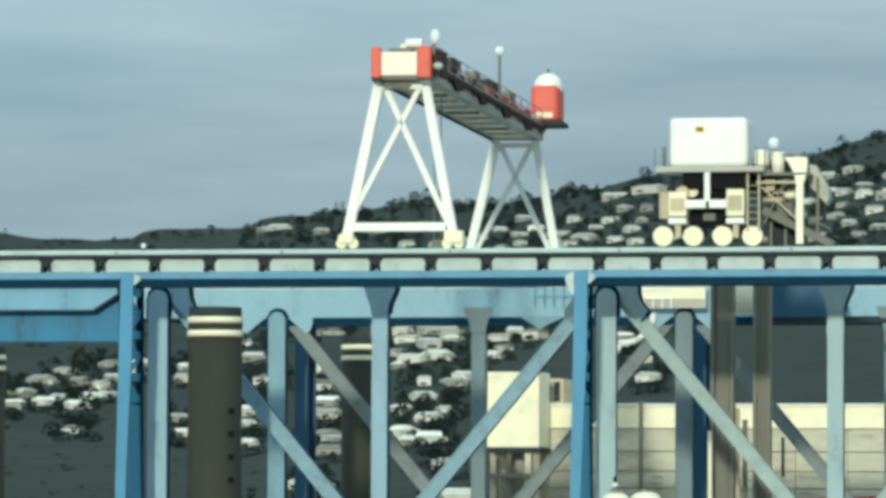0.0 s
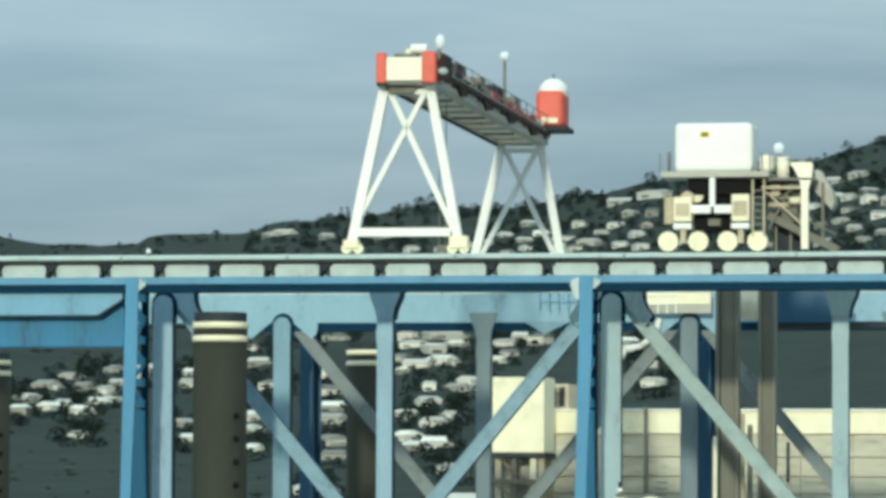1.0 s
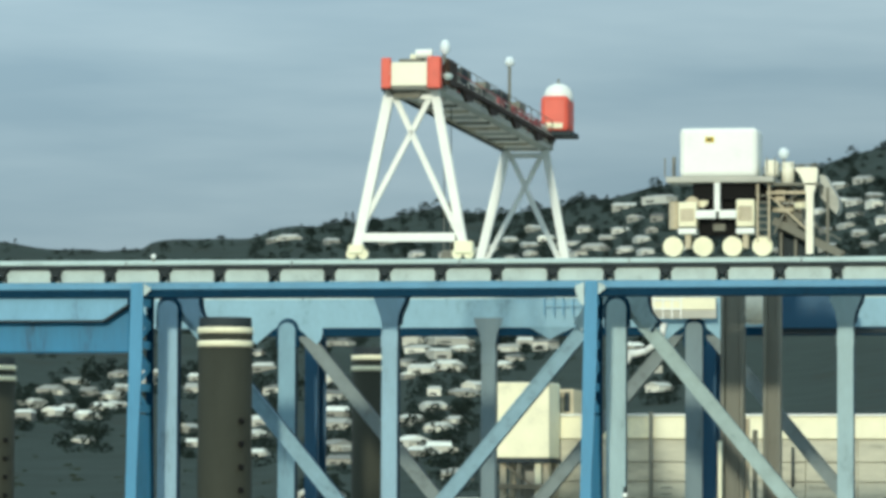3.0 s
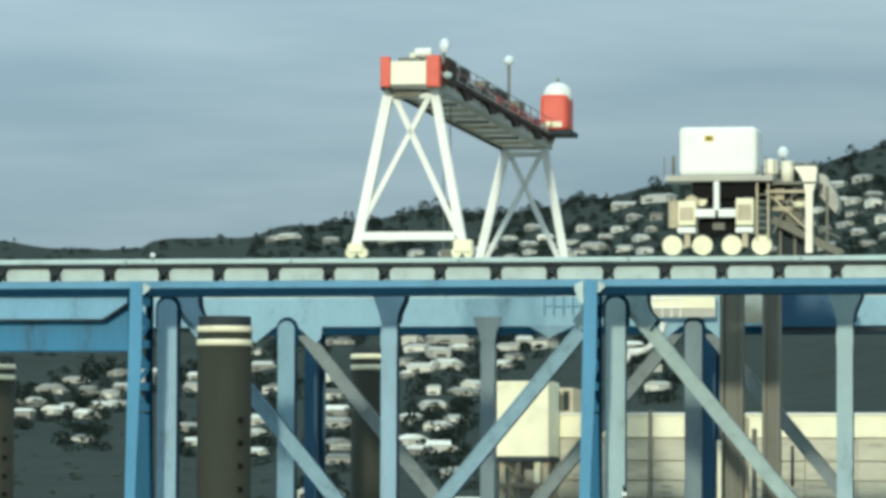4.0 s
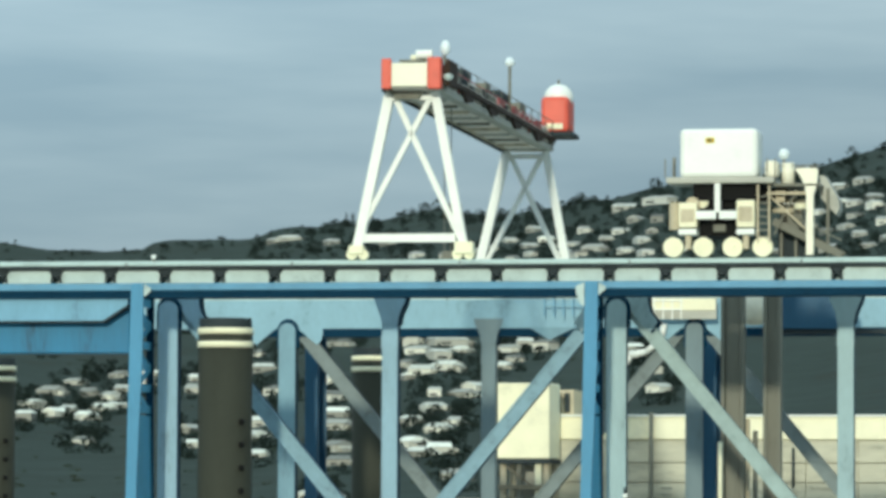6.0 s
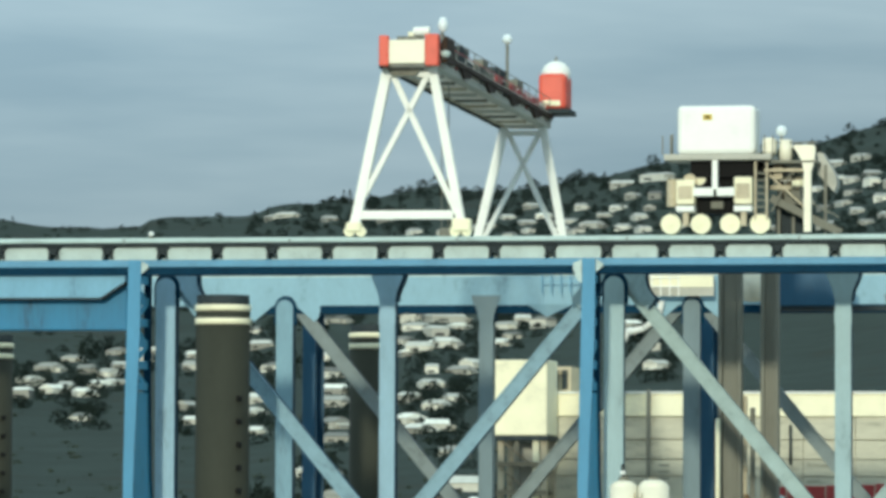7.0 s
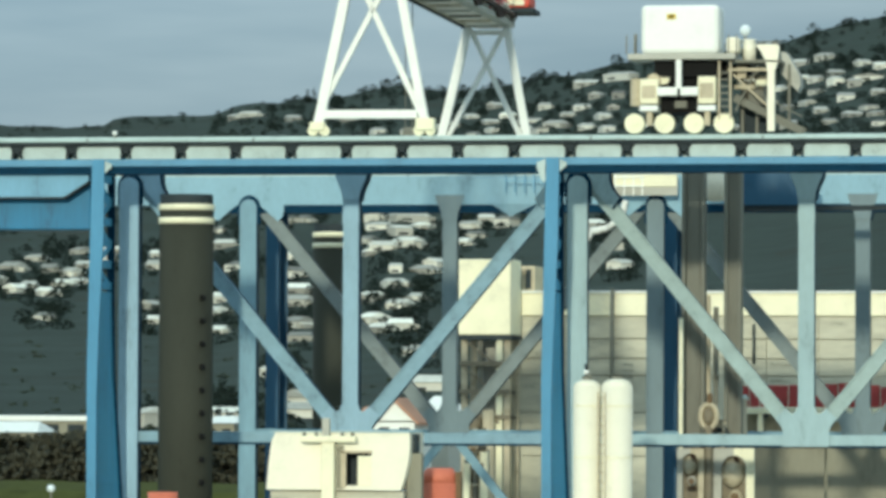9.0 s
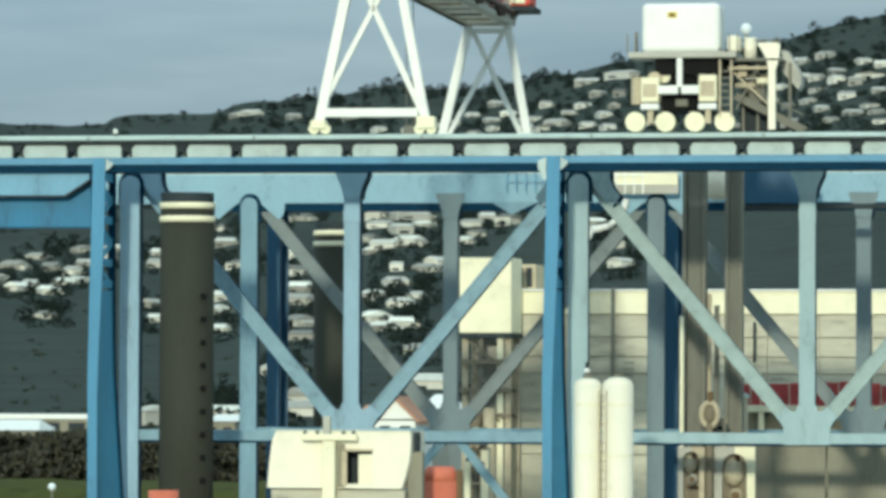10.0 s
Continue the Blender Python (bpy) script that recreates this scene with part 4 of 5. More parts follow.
def yard_gate():
    y = 252.0
    x0 = -31.19
    t = thing("yard_gate", "dull brown grey sheet gate in tall panels", "gate", "", (x0 + 6, y, 0))
    for i in range(4):
        a = x0 + i * 3.72
        part("gate_panel", box(B(), a + 0.05, a + 3.66, y, y + 0.15, 0.1, 9.91, 0.03), GATE_GREY, t)
    part("head_rail", box(B(), x0 - 0.1, x0 + 15, y - 0.05, y + 0.2, 9.79, 9.96), GREY_STEEL, t)


yard_gate()


def manifold(x, y, top, seed):
    """A cream valve column with brown flanges, handwheels and small tanks."""
    t = thing("valve_manifold", "dirty cream valve column with rusty brown flanges", "machinery", "valve manifolds", (x, y, 0))
    r = random.Random(seed)
    low = min(top - 0.6, 9.6)
    part("casing", box(B(), x - 0.60, x + 0.60, y - 0.2, y + 0.5, 0, low, 0.12), DULL_CREAM, t)
    part("side_strip", box(B(), x + 0.24, x + 0.62, y - 0.62, y - 0.2, 0, low - 0.2, 0.02), CREAM, t)
    part("side_strip", box(B(), x - 0.62, x - 0.30, y - 0.62, y - 0.2, 0, low - 0.3, 0.02), CREAM, t)
    for k, a in enumerate((-0.42, -0.05, 0.34)):
        h = top - (0.0, 0.35, 0.12)[(k + seed) % 3]
        w = r.uniform(0.12, 0.19)
        riser = part("riser", tube(B(), (x + a, y - 0.36, 0), (x + a, y - 0.36, h), w, sides=14), (TOWER_BROWN, DULL_CREAM, GREY_STEEL)[(k + seed) % 3], t)
        z = h - 0.15
        while z > 8.7:
            part("flange", tube(B(), (x + a, y - 0.36, z - 0.05), (x + a, y - 0.36, z + 0.05), w + 0.09, sides=14), r.choice((RUST, TOWER_BROWN, DULL_CREAM)), t)
            if r.random() < 0.65:
                body = r.uniform(0.15, 0.24)
                part("valve", ball(B(), (x + a, y - 0.45, z - 0.3), body, 0.95), r.choice((RUST, DULL_CREAM, TOWER_BROWN)), t)
                part("spindle", tube(B(), (x + a, y - 0.5, z - 0.3), (x + a, y - 0.92, z - 0.3), 0.035, sides=8), DARK_STEEL, t)
                part("handwheel", tube(B(), (x + a, y - 0.90, z - 0.3), (x + a, y - 0.95, z - 0.3), r.uniform(0.09, 0.15), sides=16), r.choice((RUST, DARK_STEEL)), t)
            z -= r.uniform(0.5, 0.95)
    for k in range(4):
        z = top - 0.4 - k * r.uniform(0.7, 1.0)
        part("link_pipe", tube(B(), (x - 0.5, y - 0.55, z), (x + 0.5, y - 0.55, z + r.choice((0.0, 0.0, 0.25, -0.3))), 0.06, sides=10), r.choice((TOWER_BROWN, DULL_CREAM, DARK_STEEL)), t)
    part("cap", ball(B(), (x - 0.05, y - 0.36, top - 0.2), 0.26, 0.8), DULL_CREAM, t)
    return t




def valve_cabinet(x0, x1, y, top, seed):
    """A cream frame with an arched recess that holds a vessel and its valves."""
    t = thing("valve_cabinet", "dirty cream arched frame around a brown stained vessel", "machinery", "valve cabinets", ((x0 + x1) / 2, y, 0))
    mid, half, edge = (x0 + x1) / 2, (x1 - x0) / 2, (x1 - x0) * 0.2
    arch = [(mid + math.cos(a) * (half - edge), top - half * 0.95 + math.sin(a) * (half - edge)) for a in np.linspace(math.pi, 0, 13)]
    part("back", box(B(), x0 + 0.05, x1 - 0.05, y + 0.5, y + 0.6, 0, top - 0.06), TOWER_BROWN, t)
    part("frame", plate(B(), [(x0, 0), (x0, top), (mid, top)] + arch[6::-1] + [(x0 + edge, 0)], y, y + 0.25), PALE_STEEL, t)
    part("frame", plate(B(), [(x1, 0), (x1 - edge, 0)] + arch[:5:-1] + [(mid, top), (x1, top)], y, y + 0.25), DULL_CREAM if seed else CREAM, t)
    vessel = part("vessel", ball(B(), (mid - 0.08, y + 0.3, top - half * 1.25), half * 0.55, 1.25), DULL_CREAM, t)
    part("stem", tube(B(), (mid + 0.1, y + 0.2, top - half * 0.9), (mid + 0.1, y + 0.2, top - 0.1), 0.12, sides=12), DARK_BROWN, vessel)
    for k in range(7):
        z = top - half * 2.4 - k * 1.15
        lower = part("valve", ball(B(), (mid + 0.06, y + 0.22, z), half * 0.36, 1.1), (DULL_CREAM, PALE_STEEL, TOWER_BROWN)[(k + seed) % 3], t)
        part("ring", tube(B(), (mid + 0.06, y - 0.12, z), (mid + 0.06, y - 0.06, z), half * 0.22, sides=14), RUST, lower)
        part("flange", tube(B(), (mid + 0.06, y + 0.22, z - half * 0.62), (mid + 0.06, y + 0.22, z - half * 0.5), half * 0.42, sides=14), DARK_BROWN, lower)
    return t


valve_cabinet(-30.96, -29.77, 223.4, 9.98, 1)
valve_cabinet(-29.39, -27.58, 223.8, 10.0, 0)


def oval_casing(x, y, z):
    """An upright oval ring casing on a short pipe."""
    t = thing("oval_casing", "tan oval pump casing with a dark brown centre", "machinery", "", (x, y, 0))
    part("stand", tube(B(), (x, y, 0), (x, y, z - 0.4), 0.18, sides=12), TOWER_BROWN, t)
    ring = B()
    count, thick = 24, 0.13
    loops = [[ring.verts.new((x + math.cos(a) * (0.36 + thick * math.cos(b)), y + thick * math.sin(b), z + math.sin(a) * (0.52 + thick * math.cos(b)))) for b in np.linspace(0, 2 * math.pi, 8, endpoint=False)] for a in np.linspace(0, 2 * math.pi, count, endpoint=False)]
    for a in range(count):
        for b in range(8):
            ring.faces.new((loops[a][b], loops[(a + 1) % count][b], loops[(a + 1) % count][(b + 1) % 8], loops[a][(b + 1) % 8]))
    bmesh.ops.recalc_face_normals(ring, faces=ring.faces[:])
    part("ring", ring, DULL_CREAM, t)
    part("core", ball(B(), (x, y + 0.05, z), 0.26, 1.5), TOWER_BROWN, t)
    part("neck", tube(B(), (x + 0.05, y, z + 0.5), (x + 0.05, y, z + 1.0), 0.12, sides=12), RUST, t)


oval_casing(-29.58, 223.6, 11.42)
manifold(-29.70, 226.6, 11.6, 5)
manifold(-46.83, 262, 10.62, 7)


def coral_tank():
    x, y = -38.68, 207.5
    t = thing("coral_tank", "coral red steel tank with a sloped shoulder", "tank", "", (x, y, 0))
    part("tank", tube(B(), (x, y, 0), (x, y, 8.64), 0.92, sides=28), CORAL, t)
    part("dome", tube(B(), (x, y, 8.64), (x, y, 9.25), 0.92, 0.55, sides=28), CORAL, t)
    part("band", box(B(), x + 0.75, x + 0.98, y - 0.5, y - 0.2, 0, 9.11), RUST, t)


coral_tank()
t = thing("red_drum", "coral red drum beside the stack", "drum", "", (-49.38, 203, 0))
part("tank", tube(B(), (-49.38, 203, 0), (-49.38, 203, 8.25), 0.62, sides=24), CORAL, t)


def cottage(x, y, z, w, d, h, pitch, name, label, wall, roof, gable_front):
    t = thing(name, label, "house", "", (x, y, z))
    part("wall", box(B(), x - w / 2, x + w / 2, y - d / 2, y + d / 2, 0 if z < 30 else z, z + h), wall, t)
    bm = B()
    e = 0.3
    if gable_front:
        plate(bm, [(x - w / 2 - e, z + h - 0.1), (x, z + h + pitch), (x + w / 2 + e, z + h - 0.1), (x + w / 2 + e, z + h - 0.3), (x, z + h + pitch - 0.25), (x - w / 2 - e, z + h - 0.3)], y - d / 2 - e, y + d / 2 + e)
        part("gable", plate(B(), [(x - w / 2, z + h - 0.1), (x + w / 2, z + h - 0.1), (x, z + h + pitch - 0.3)], y - d / 2, y - d / 2 + 0.2), wall, t)
    else:
        vs = [bm.verts.new(c) for c in ((x - w / 2 - e, y - d / 2 - e, z + h), (x + w / 2 + e, y - d / 2 - e, z + h), (x + w / 2 + e, y + d / 2 + e, z + h), (x - w / 2 - e, y + d / 2 + e, z + h), (x - w / 2 + 0.4, y, z + h + pitch), (x + w / 2 - 0.4, y, z + h + pitch))]
        for f in ((0, 1, 5, 4), (2, 3, 4, 5), (0, 4, 3), (1, 2, 5), (3, 2, 1, 0)):
            bm.faces.new([vs[i] for i in f])
    part("roof", bm, roof, t)
    for s in (-0.25, 0.25):
        part("window", box(B(), x + s * w - 0.35, x + s * w + 0.35, y - d / 2 - 0.04, y - d / 2 + 0.02, z + h * 0.3, z + h * 0.75), WINDOW, t)
    return t


cottage(-63.99, 330, 8.96, 2.7, 6, 10.75 - 8.96, 1.5, "clay_roof_cottage", "white gabled cottage with an orange clay roof", WHITE, CLAY_ROOF, True)
cottage(-66.16, 337, 8.90, 4.4, 5, 10.35 - 8.90, 1.3, "clay_roof_cottage", "low cottage with an orange clay roof", HOUSE_WALL, CLAY_ROOF, False)
cottage(-64.3, 346, 8.82, 2.0, 6, 11.2 - 8.82, 1.2, "white_roof_shed", "pale shed with a sloping white roof", HOUSE_WALL, WHITE, False)
cottage(-96.84, 421, 8.13, 2.6, 6, 10.12 - 8.13, 0.6, "white_roof_shed", "low dark shed with a white roof", GATE_GREY, WHITE, False)
cottage(-116.51, 425, 7.60, 5.2, 6, 9.24 - 7.60, 0.9, "white_yard_house", "low grey yard house with a white roof", GATE_GREY, WHITE, False)


def long_shed():
    y = 440.0
    x0, x1 = -130.58, -114.06
    t = thing("long_shed", "long low shed with a thin white roof edge", "building", "", ((x0 + x1) / 2, y, 0))
    part("wall", box(B(), x0, x1, y, y + 12, 0, 10.13), GATE_GREY, t)
    part("roof", box(B(), x0 - 0.3, x1 + 0.3, y - 0.4, y + 12.4, 10.13, 10.58, 0.05), WHITE, t)
    for i in range(7):
        a = x0 + 1 + i * 2.3
        part("bay_opening", box(B(), a, a + 1.5, y - 0.05, y + 0.02, 3, 9.83), DARK_STEEL, t)


long_shed()
t = thing("yard_lamp", "yard lamp with a bright white glass head on a thin pole", "lamp", "", (-96.48, 362, 0))
part("pole", tube(B(), (-96.48, 362, 0), (-96.48, 362, 5.25), 0.08, sides=10), GREY_STEEL, t)
part("globe", ball(B(), (-96.48, 362, 5.5), 0.30), LAMP_GLASS, t, "bright white glass head")


def grass_bank():
    """A low uneven bank of rough grass at the edge of the yard."""
    bm = B()
    rows = []
    for i in range(61):
        x = -128 + i * 1.0
        rows.append([bm.verts.new((x, y + noise.noise((x / 5, y / 5, 1.0)) * 0.8, z + (noise.noise((x / 4, y / 3, 5.0)) * 0.25 if z > 0 else 0))) for y, z in ((357, 0.0), (363, 2.4), (366, 4.0), (369, 5.2), (373, 5.9), (377, 5.6), (382, 0.0))])
    for a, b in zip(rows, rows[1:]):
        for k in range(6):
            bm.faces.new((a[k], b[k], b[k + 1], a[k + 1]))
    for end in (rows[0], rows[-1]):
        bm.faces.new(end)
    bmesh.ops.recalc_face_normals(bm, faces=bm.faces[:])
    tagged(part("grass_bank", bm, GRASS), "low bank of rough green grass at the yard edge", "grass", kind="structure")


grass_bank()


# ---- houses on the hill ----
def hill_house(w, d, h, pitch, label, wall=HOUSE_WALL, cover=HOUSE_ROOF, gable=False, annex=0.0, strip=0.4):
    """A far house: walls, a pitched roof, sometimes a gable to the front, a lower annex and a window strip."""
    t = thing("hillside_house", label, "house", "hillside houses", (0, 0, 0))
    part("wall", box(B(), -w / 2, w / 2, -d / 2, d / 2, -3, h), wall, t)
    bm = B()
    e = 0.5
    if gable:
        plate(bm, [(-w / 2 - e, h - 0.15), (0, h + pitch), (w / 2 + e, h - 0.15)], -d / 2 - e, d / 2 + e)
    else:
        vs = [bm.verts.new(c) for c in ((-w / 2 - e, -d / 2 - e, h), (w / 2 + e, -d / 2 - e, h), (w / 2 + e, d / 2 + e, h), (-w / 2 - e, d / 2 + e, h), (-w / 2 + 1.2, 0, h + pitch), (w / 2 - 0.4, 0, h + pitch))]
        for f in ((0, 1, 5, 4), (2, 3, 4, 5), (0, 4, 3), (1, 2, 5), (3, 2, 1, 0)):
            bm.faces.new([vs[k] for k in f])
    part("roof", bm, cover, t)
    if annex:
        side = box(B(), w / 2 - 0.2, w / 2 + annex, -d / 2 + 1.5, d / 2 - 1, -3, h * 0.62)
        part("annex", side, wall, t)
        part("annex_roof", plate(B(), [(w / 2 - 0.3, h * 0.62), (w / 2 + annex + 0.4, h * 0.62), (w / 2 + annex + 0.4, h * 0.66), (w / 2 - 0.3, h * 0.9)], -d / 2 + 1.0, d / 2 - 0.6), cover, t)
    if strip:
        part("window", box(B(), -w * 0.32, -w * 0.32 + w * strip, -d / 2 - 0.05, -d / 2 + 0.02, h * 0.1, h * 0.42), WINDOW, t)
    return t


rng = random.Random(4)
MODELS = [hill_house(8, 8, 3.4, 2.2, "small pale rendered house on the dark hillside", gable=True, strip=0.0), hill_house(10, 8, 3.0, 2.4, "low white hillside house with a pale pitched roof", annex=2.5, strip=0.3),
          hill_house(7, 8, 4.4, 1.8, "narrow taller white house on the dark hillside", strip=0.55), hill_house(12, 8, 3.0, 2.2, "wide low pale house among hillside trees", annex=3.0, strip=0.25),
          hill_house(9, 8, 3.2, 2.4, "pale hillside house with an orange clay roof", cover=CLAY_ROOF)]
DULL = [hill_house(w, 8, h, p, "dull grey house high on the wooded hillside", DULL_WALL, DULL_ROOF, gable=g, annex=a, strip=0.3) for w, h, p, g, a in ((8, 3.2, 2.0, True, 0.0), (10, 2.8, 2.2, False, 2.5), (7, 4.0, 1.6, False, 0.0), (12, 2.8, 2.0, False, 3.0))]
# the town, quarter by quarter: bearing, share of the climb, width
WEST_QUARTER = ((-0.2749, 0.539, 7.7), (-0.2788, 0.498, 5.9), (-0.2805, 0.450, 5.9), (-0.2740, 0.468, 5.3), (-0.2671, 0.536, 6.2), (-0.2624, 0.528, 5.3), (-0.2601, 0.551, 4.3), (-0.2644, 0.496, 6.6), (-0.2677, 0.458, 5.2), (-0.2604, 0.595, 3.7), (-0.2699, 0.572, 3.6), (-0.2680, 0.395, 4.2), (-0.2612, 0.504, 3.3), (-0.2713, 0.481, 2.9))
STACK_QUARTER = ((-0.2150, 0.629, 7.7), (-0.2185, 0.628, 3.4), (-0.2167, 0.531, 5.7), (-0.2161, 0.481, 6.5), (-0.2155, 0.438, 7.5), (-0.2155, 0.398, 7.7), (-0.2155, 0.343, 5.9), (-0.2151, 0.308, 5.6), (-0.2319, 0.624, 4.7), (-0.2307, 0.570, 7.6), (-0.2328, 0.491, 2.9), (-0.2312, 0.424, 6.3), (-0.2324, 0.381, 2.5), (-0.2320, 0.338, 3.5), (-0.2278, 0.516, 3.0), (-0.2453, 0.529, 5.7), (-0.2459, 0.411, 4.6), (-0.2448, 0.559, 3.2), (-0.2447, 0.367, 2.2), (-0.2538, 0.581, 3.3), (-0.2541, 0.556, 2.8))
MIDDLE_QUARTER = ((-0.1988, 0.591, 8.2), (-0.1994, 0.614, 8.4), (-0.1930, 0.607, 13.4), (-0.1947, 0.569, 6.8), (-0.1901, 0.598, 5.4), (-0.2016, 0.556, 2.8), (-0.1982, 0.534, 9.2), (-0.1930, 0.541, 8.5), (-0.2011, 0.524, 3.8), (-0.1956, 0.472, 4.3), (-0.1897, 0.476, 6.8), (-0.1874, 0.493, 5.5), (-0.1958, 0.439, 6.5), (-0.2004, 0.402, 5.8), (-0.1912, 0.406, 3.9), (-0.1947, 0.377, 6.2), (-0.2001, 0.347, 5.4), (-0.1984, 0.322, 2.9), (-0.1946, 0.330, 6.7))
MIDDLE_LANES = ((-0.1804, 0.603, 8.7), (-0.1730, 0.593, 6.6), (-0.1815, 0.551, 3.9), (-0.1793, 0.569, 3.2), (-0.1772, 0.618, 6.3), (-0.2548, 0.033, 1.5), (-0.2454, 0.117, 2.3), (-0.2310, 0.134, 3.0), (-0.2188, 0.226, 3.4), (-0.2164, 0.130, 2.4))
UPPER_QUARTER = ((-0.1571, 0.958, 16.8), (-0.1501, 0.952, 23.2), (-0.1548, 0.917, 8.4), (-0.1505, 0.903, 8.4), (-0.1654, 0.910, 8.3), (-0.1578, 0.895, 10.4), (-0.1517, 0.873, 7.6), (-0.1609, 0.880, 8.6), (-0.1537, 0.857, 8.0), (-0.1683, 0.874, 16.1), (-0.1632, 0.854, 13.2), (-0.1692, 0.847, 7.9), (-0.1664, 0.843, 7.9), (-0.1569, 0.841, 8.9), (-0.1529, 0.814, 7.7), (-0.1729, 0.902, 9.3), (-0.1764, 0.888, 9.8), (-0.1804, 0.915, 8.3), (-0.1752, 0.939, 7.9), (-0.1844, 0.885, 8.2))
EAST_QUARTER = ((-0.1141, 0.922, 11.9), (-0.1093, 0.921, 10.8), (-0.1007, 0.844, 18.5), (-0.1035, 0.832, 8.9), (-0.0987, 0.802, 9.7), (-0.1052, 0.802, 10.7), (-0.1108, 0.837, 7.4), (-0.1164, 0.819, 7.8), (-0.1103, 0.785, 5.5), (-0.1207, 0.846, 9.6), (-0.1185, 0.877, 8.2), (-0.1073, 0.877, 9.3), (-0.1017, 0.887, 11.0), (-0.0983, 0.865, 9.7), (-0.1129, 0.813, 7.3), (-0.1006, 0.773, 8.9), (-0.1039, 0.760, 9.8), (-0.1084, 0.753, 8.3), (-0.1162, 0.772, 9.9), (-0.1218, 0.798, 7.6), (-0.0983, 0.728, 8.1), (-0.1241, 0.906, 11.2))
OUTLYING = ((-0.2255, 0.960, 13.5), (-0.2168, 0.936, 8.6), (-0.1546, 0.542, 5.8), (-0.1517, 0.496, 6.3), (-0.1557, 0.566, 7.2), (-0.1500, 0.460, 5.3), (-0.2284, 0.961, 7.0), (-0.2075, 0.941, 7.4), (-0.2052, 0.914, 7.8))
WIDTHS = (8, 10, 7, 12, 9)
placed, plots, used = [], [], set()


def settle(b, s, wide, kind=None):
    """Set one house on the slope, scaled to its width; the far ones high up are duller."""
    y = HILL_FOOT + (HILL_TOP - HILL_FOOT) * s
    x = b * y
    placed.append((b, y))
    plots.append((x, y, wide))
    k = rng.choice((0, 1, 1, 2, 3, 3))
    dull = s > 0.7 and rng.random() < 0.88
    if kind is not None:
        k, dull = kind, False
    if s > 0.7:
        wide = wide * 0.75
    model = (DULL if dull else MODELS)[k]
    size = max(0.5, wide / WIDTHS[k])
    m = pose(x, y, terrain(x, y) - 0.3, 0, 0, rng.uniform(-35, 35)) @ Matrix.Diagonal((size, 1.0, rng.uniform(0.55, 0.75) * min(1.0, 0.55 + 0.5 * size), 1))
    if model.name not in used:
        used.add(model.name)
        model.matrix_basis = m
    else:
        copy_thing(model, m).matrix_basis = m


for quarter in (WEST_QUARTER, STACK_QUARTER, MIDDLE_QUARTER, MIDDLE_LANES, UPPER_QUARTER, EAST_QUARTER, OUTLYING):
    for b, s, wide in quarter:
        settle(b, s, wide)
settle(-0.2085, 0.42, 7.0, 4)
settle(-0.1985, 0.655, 7.0, 4)
# a few more between them, where the town thickens
for b0, b1, s0, s1, count in ((-0.200, -0.165, 0.72, 0.88, 28), (-0.165, -0.095, 0.72, 0.90, 28), (-0.215, -0.185, 0.12, 0.36, 5)):
    while count:
        b, s = rng.uniform(b0, b1), rng.uniform(s0, s1)
        count -= 1
        y = HILL_FOOT + (HILL_TOP - HILL_FOOT) * s
        if not any(abs(b - pb) < 8.5 / y and abs(y - py) < 26 for pb, py in placed):
            settle(b, s, rng.uniform(4, 8))


# ---- trees on the hill ----
def woods(spots, name, label, leaf, clumps=30, grain=0.2):
    """Crowns of small uneven leaf clumps, as one mass of far woodland."""
    verts, faces = [], []
    r = random.Random(9)
    for x, y, z, size, tall in spots:
        for i in range(clumps):
            a, h = r.uniform(0, 6.283), r.random()
            spread = size * (0.5 if tall > 1.5 else 0.62) * math.sqrt(r.random()) * (1.05 - 0.85 * h if tall > 1.5 else math.sin(0.5 + 2.4 * h))
            c = Vector((x + math.cos(a) * spread, y + math.sin(a) * spread, z + size * tall * (0.1 + 0.85 * h)))
            q = size * grain * r.uniform(0.7, 1.3)
            n = len(verts)
            for j in range(4):
                d = Vector((r.gauss(0, 1), r.gauss(0, 1), r.gauss(0, 1))).normalized() * q
                verts.append(c + d)
            faces += [(n, n + 1, n + 2), (n, n + 2, n + 3), (n, n + 3, n + 1), (n + 1, n + 3, n + 2)]
    data = bpy.data.meshes.new(name)
    data.from_pydata(verts, [], faces)
    data.materials.append(leaf)
    for p in data.polygons:
        p.use_smooth = True
    tagged(new(name, data), label, "trees", kind="stuff")


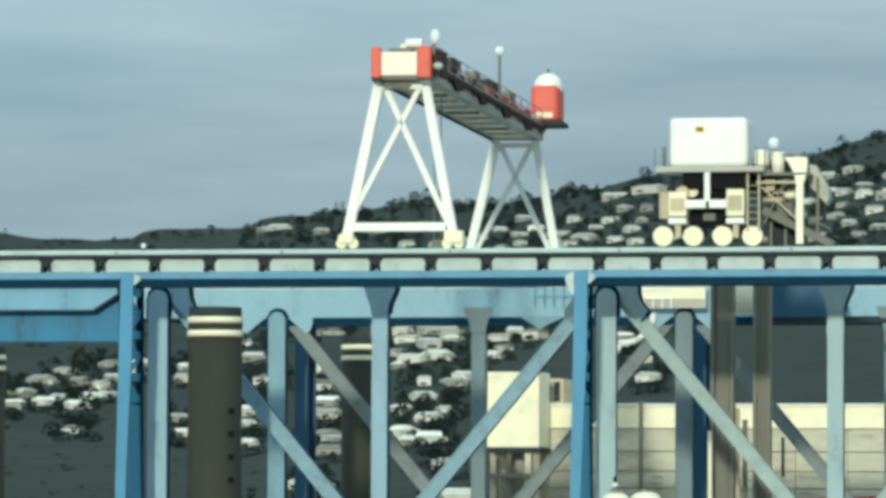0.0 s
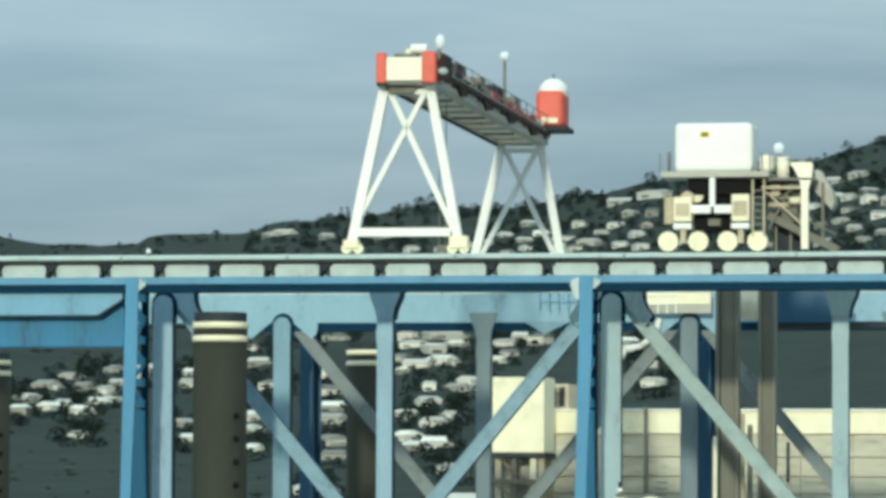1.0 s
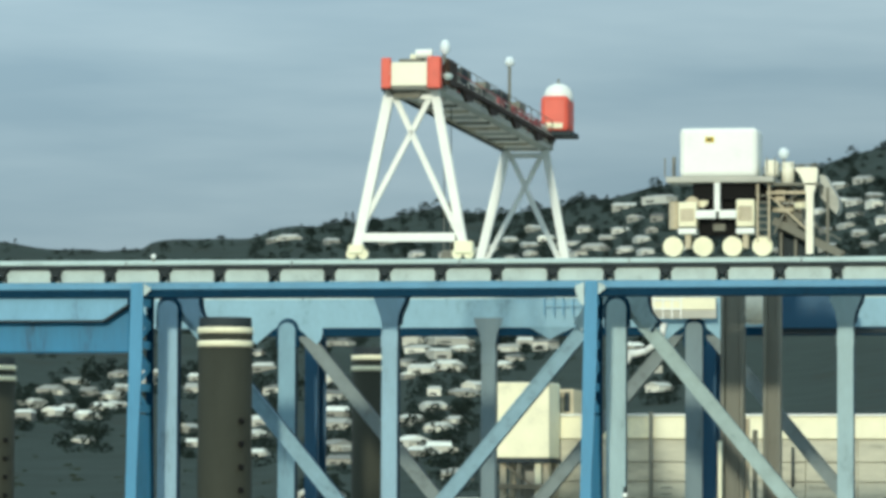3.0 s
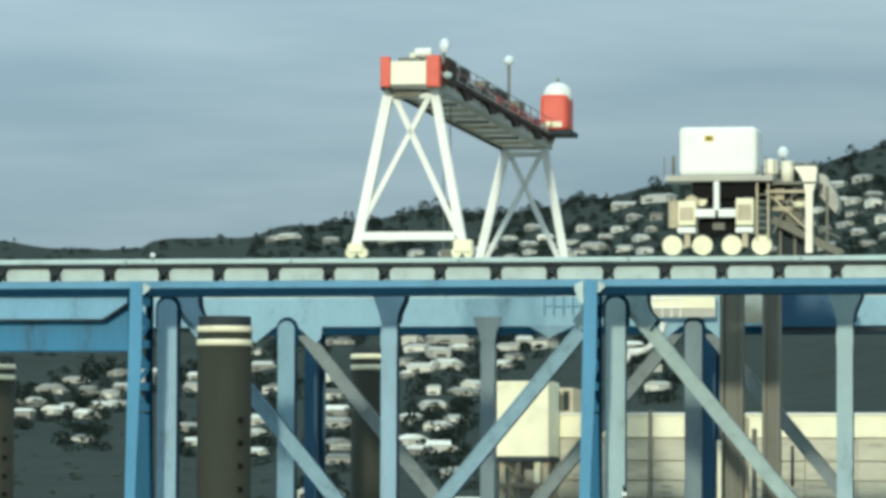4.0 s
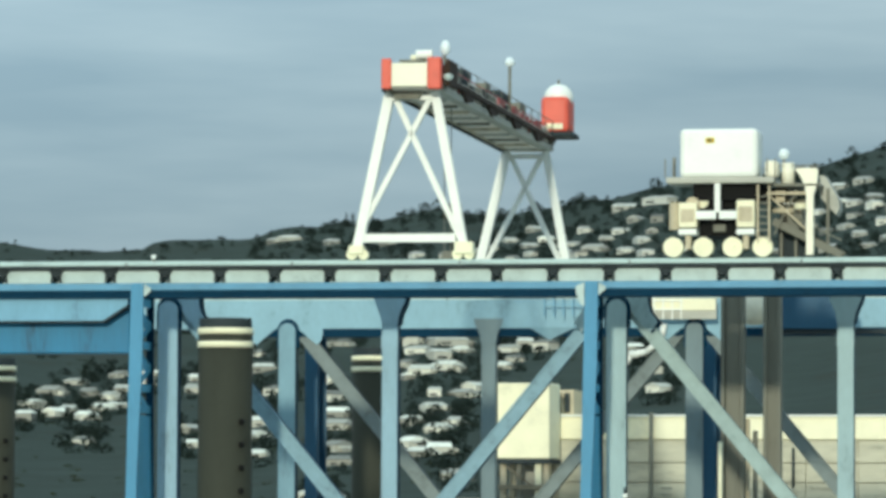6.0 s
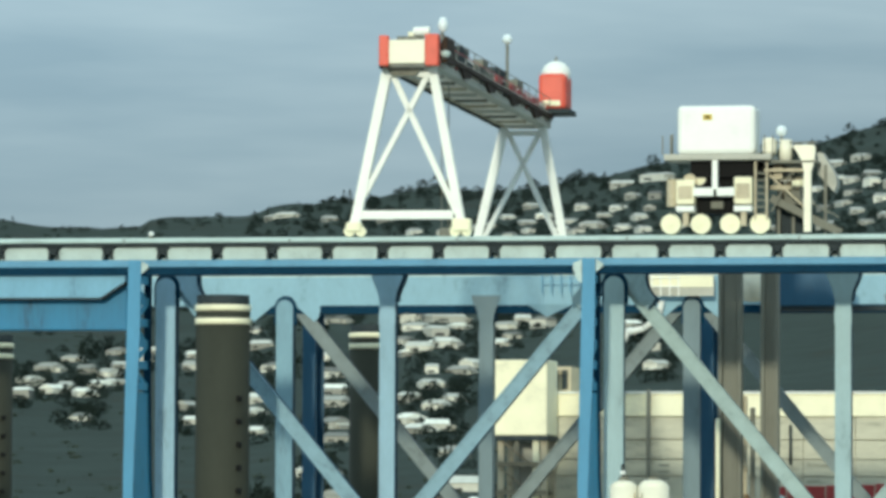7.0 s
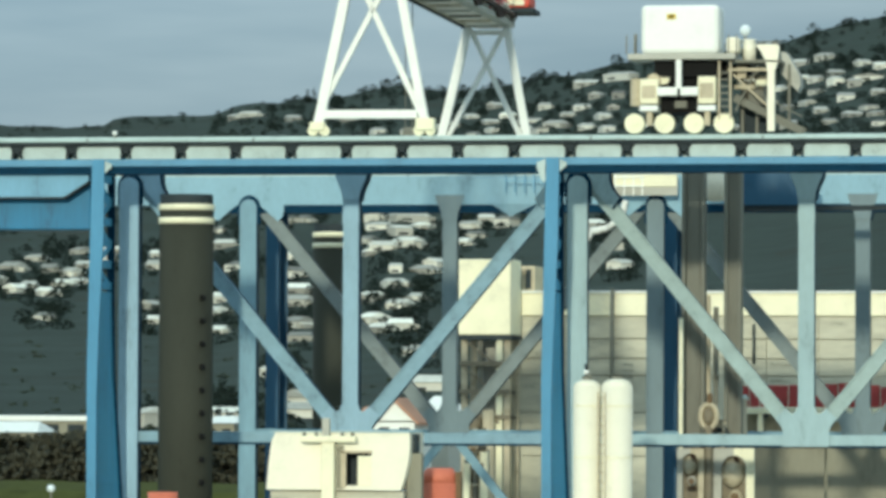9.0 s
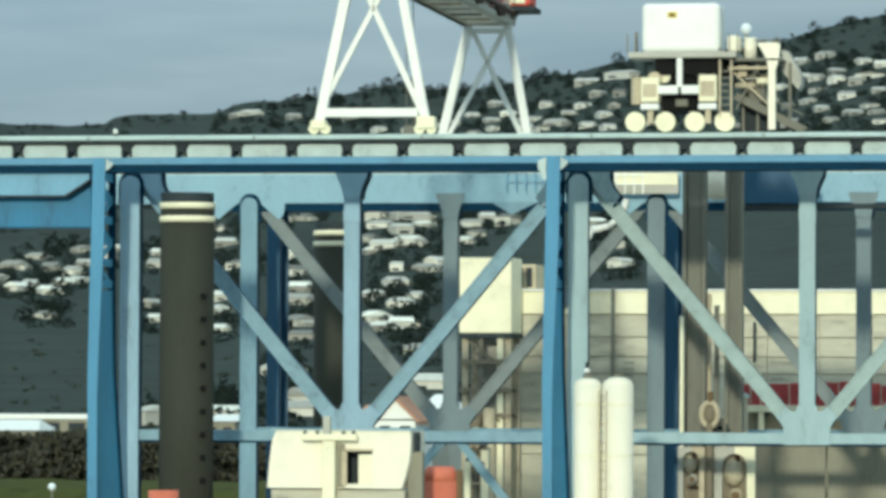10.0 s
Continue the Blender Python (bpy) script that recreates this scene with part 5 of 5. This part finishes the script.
spots = []
for i in range(9000):
    b, s = rng.uniform(-0.285, -0.09), rng.random()
    y = HILL_FOOT + 160 + (HILL_TOP - HILL_FOOT - 160) * s
    x = b * y
    town = any(abs(b - pb) < 0.005 and abs(py - y) < 60 for pb, py in placed)
    if rng.random() > ((0.9 if b > -0.222 else 0.3) if s > 0.965 else 0.7 if town else 0.14 if s > 0.6 else 0.0):
        continue
    if any(abs(b - pb) < 5.5 / y and -12 < py - y < 42 for pb, py in placed):
        continue
    size = rng.uniform(2.2, 6.5 if b > -0.222 else 3.6) if s > 0.965 else rng.uniform(2.8, 6.0)
    spots.append((x, y, terrain(x, y) - 1.0, size, rng.choice((0.8, 0.9, 1.0, 1.0, 1.2)) if rng.random() < 0.95 else 1.9))
for px, py, wide in plots:
    for side in (-1, 1):
        y = py - rng.uniform(0.0, 5.0)
        x = px + side * (wide * 0.55 + rng.uniform(0.8, 3.5))
        spots.append((x, y, terrain(x, y) - 0.6, rng.uniform(1.8, 4.2), rng.choice((0.8, 1.0, 1.2))))
woods(spots, "woodland", "dark green trees scattered between the hillside houses", LEAVES, 80, 0.11)
shrubs = []
for i in range(230):
    b, y = rng.uniform(-0.285, -0.20), rng.uniform(384, 420)
    shrubs.append((b * y, y, 0.0, rng.uniform(4.0, 10.2), 0.95))
woods(shrubs, "shrubbery", "dark green shrubs and low trees along the yard edge", SHRUB, 420, 0.05)
t = thing("marker_post", "small white marker post on the runway deck", "post", "", (-53.93, 212.6, 23.22))
part("post", box(B(), -53.93 - 0.05, -53.93 + 0.05, 212.5, 212.6, 23.22, 23.42), GREY_STEEL, t)
part("globe", ball(B(), (-53.93, 212.55, 23.5), 0.11), WHITE, t)
scrub = []
for i in range(1500):
    b, s = rng.uniform(-0.285, -0.09), rng.random() ** 1.3
    y = HILL_FOOT + 30 + (HILL_TOP - HILL_FOOT - 60) * s
    if b > -0.165 and s < 0.75:
        continue
    scrub.append((b * y, y, terrain(b * y, y) - 0.5, rng.uniform(1.2, 2.6), rng.uniform(0.3, 0.5)))
woods(scrub, "scrub", "low dry scrub over the dark hillside", SCRUB, 9, 0.3)
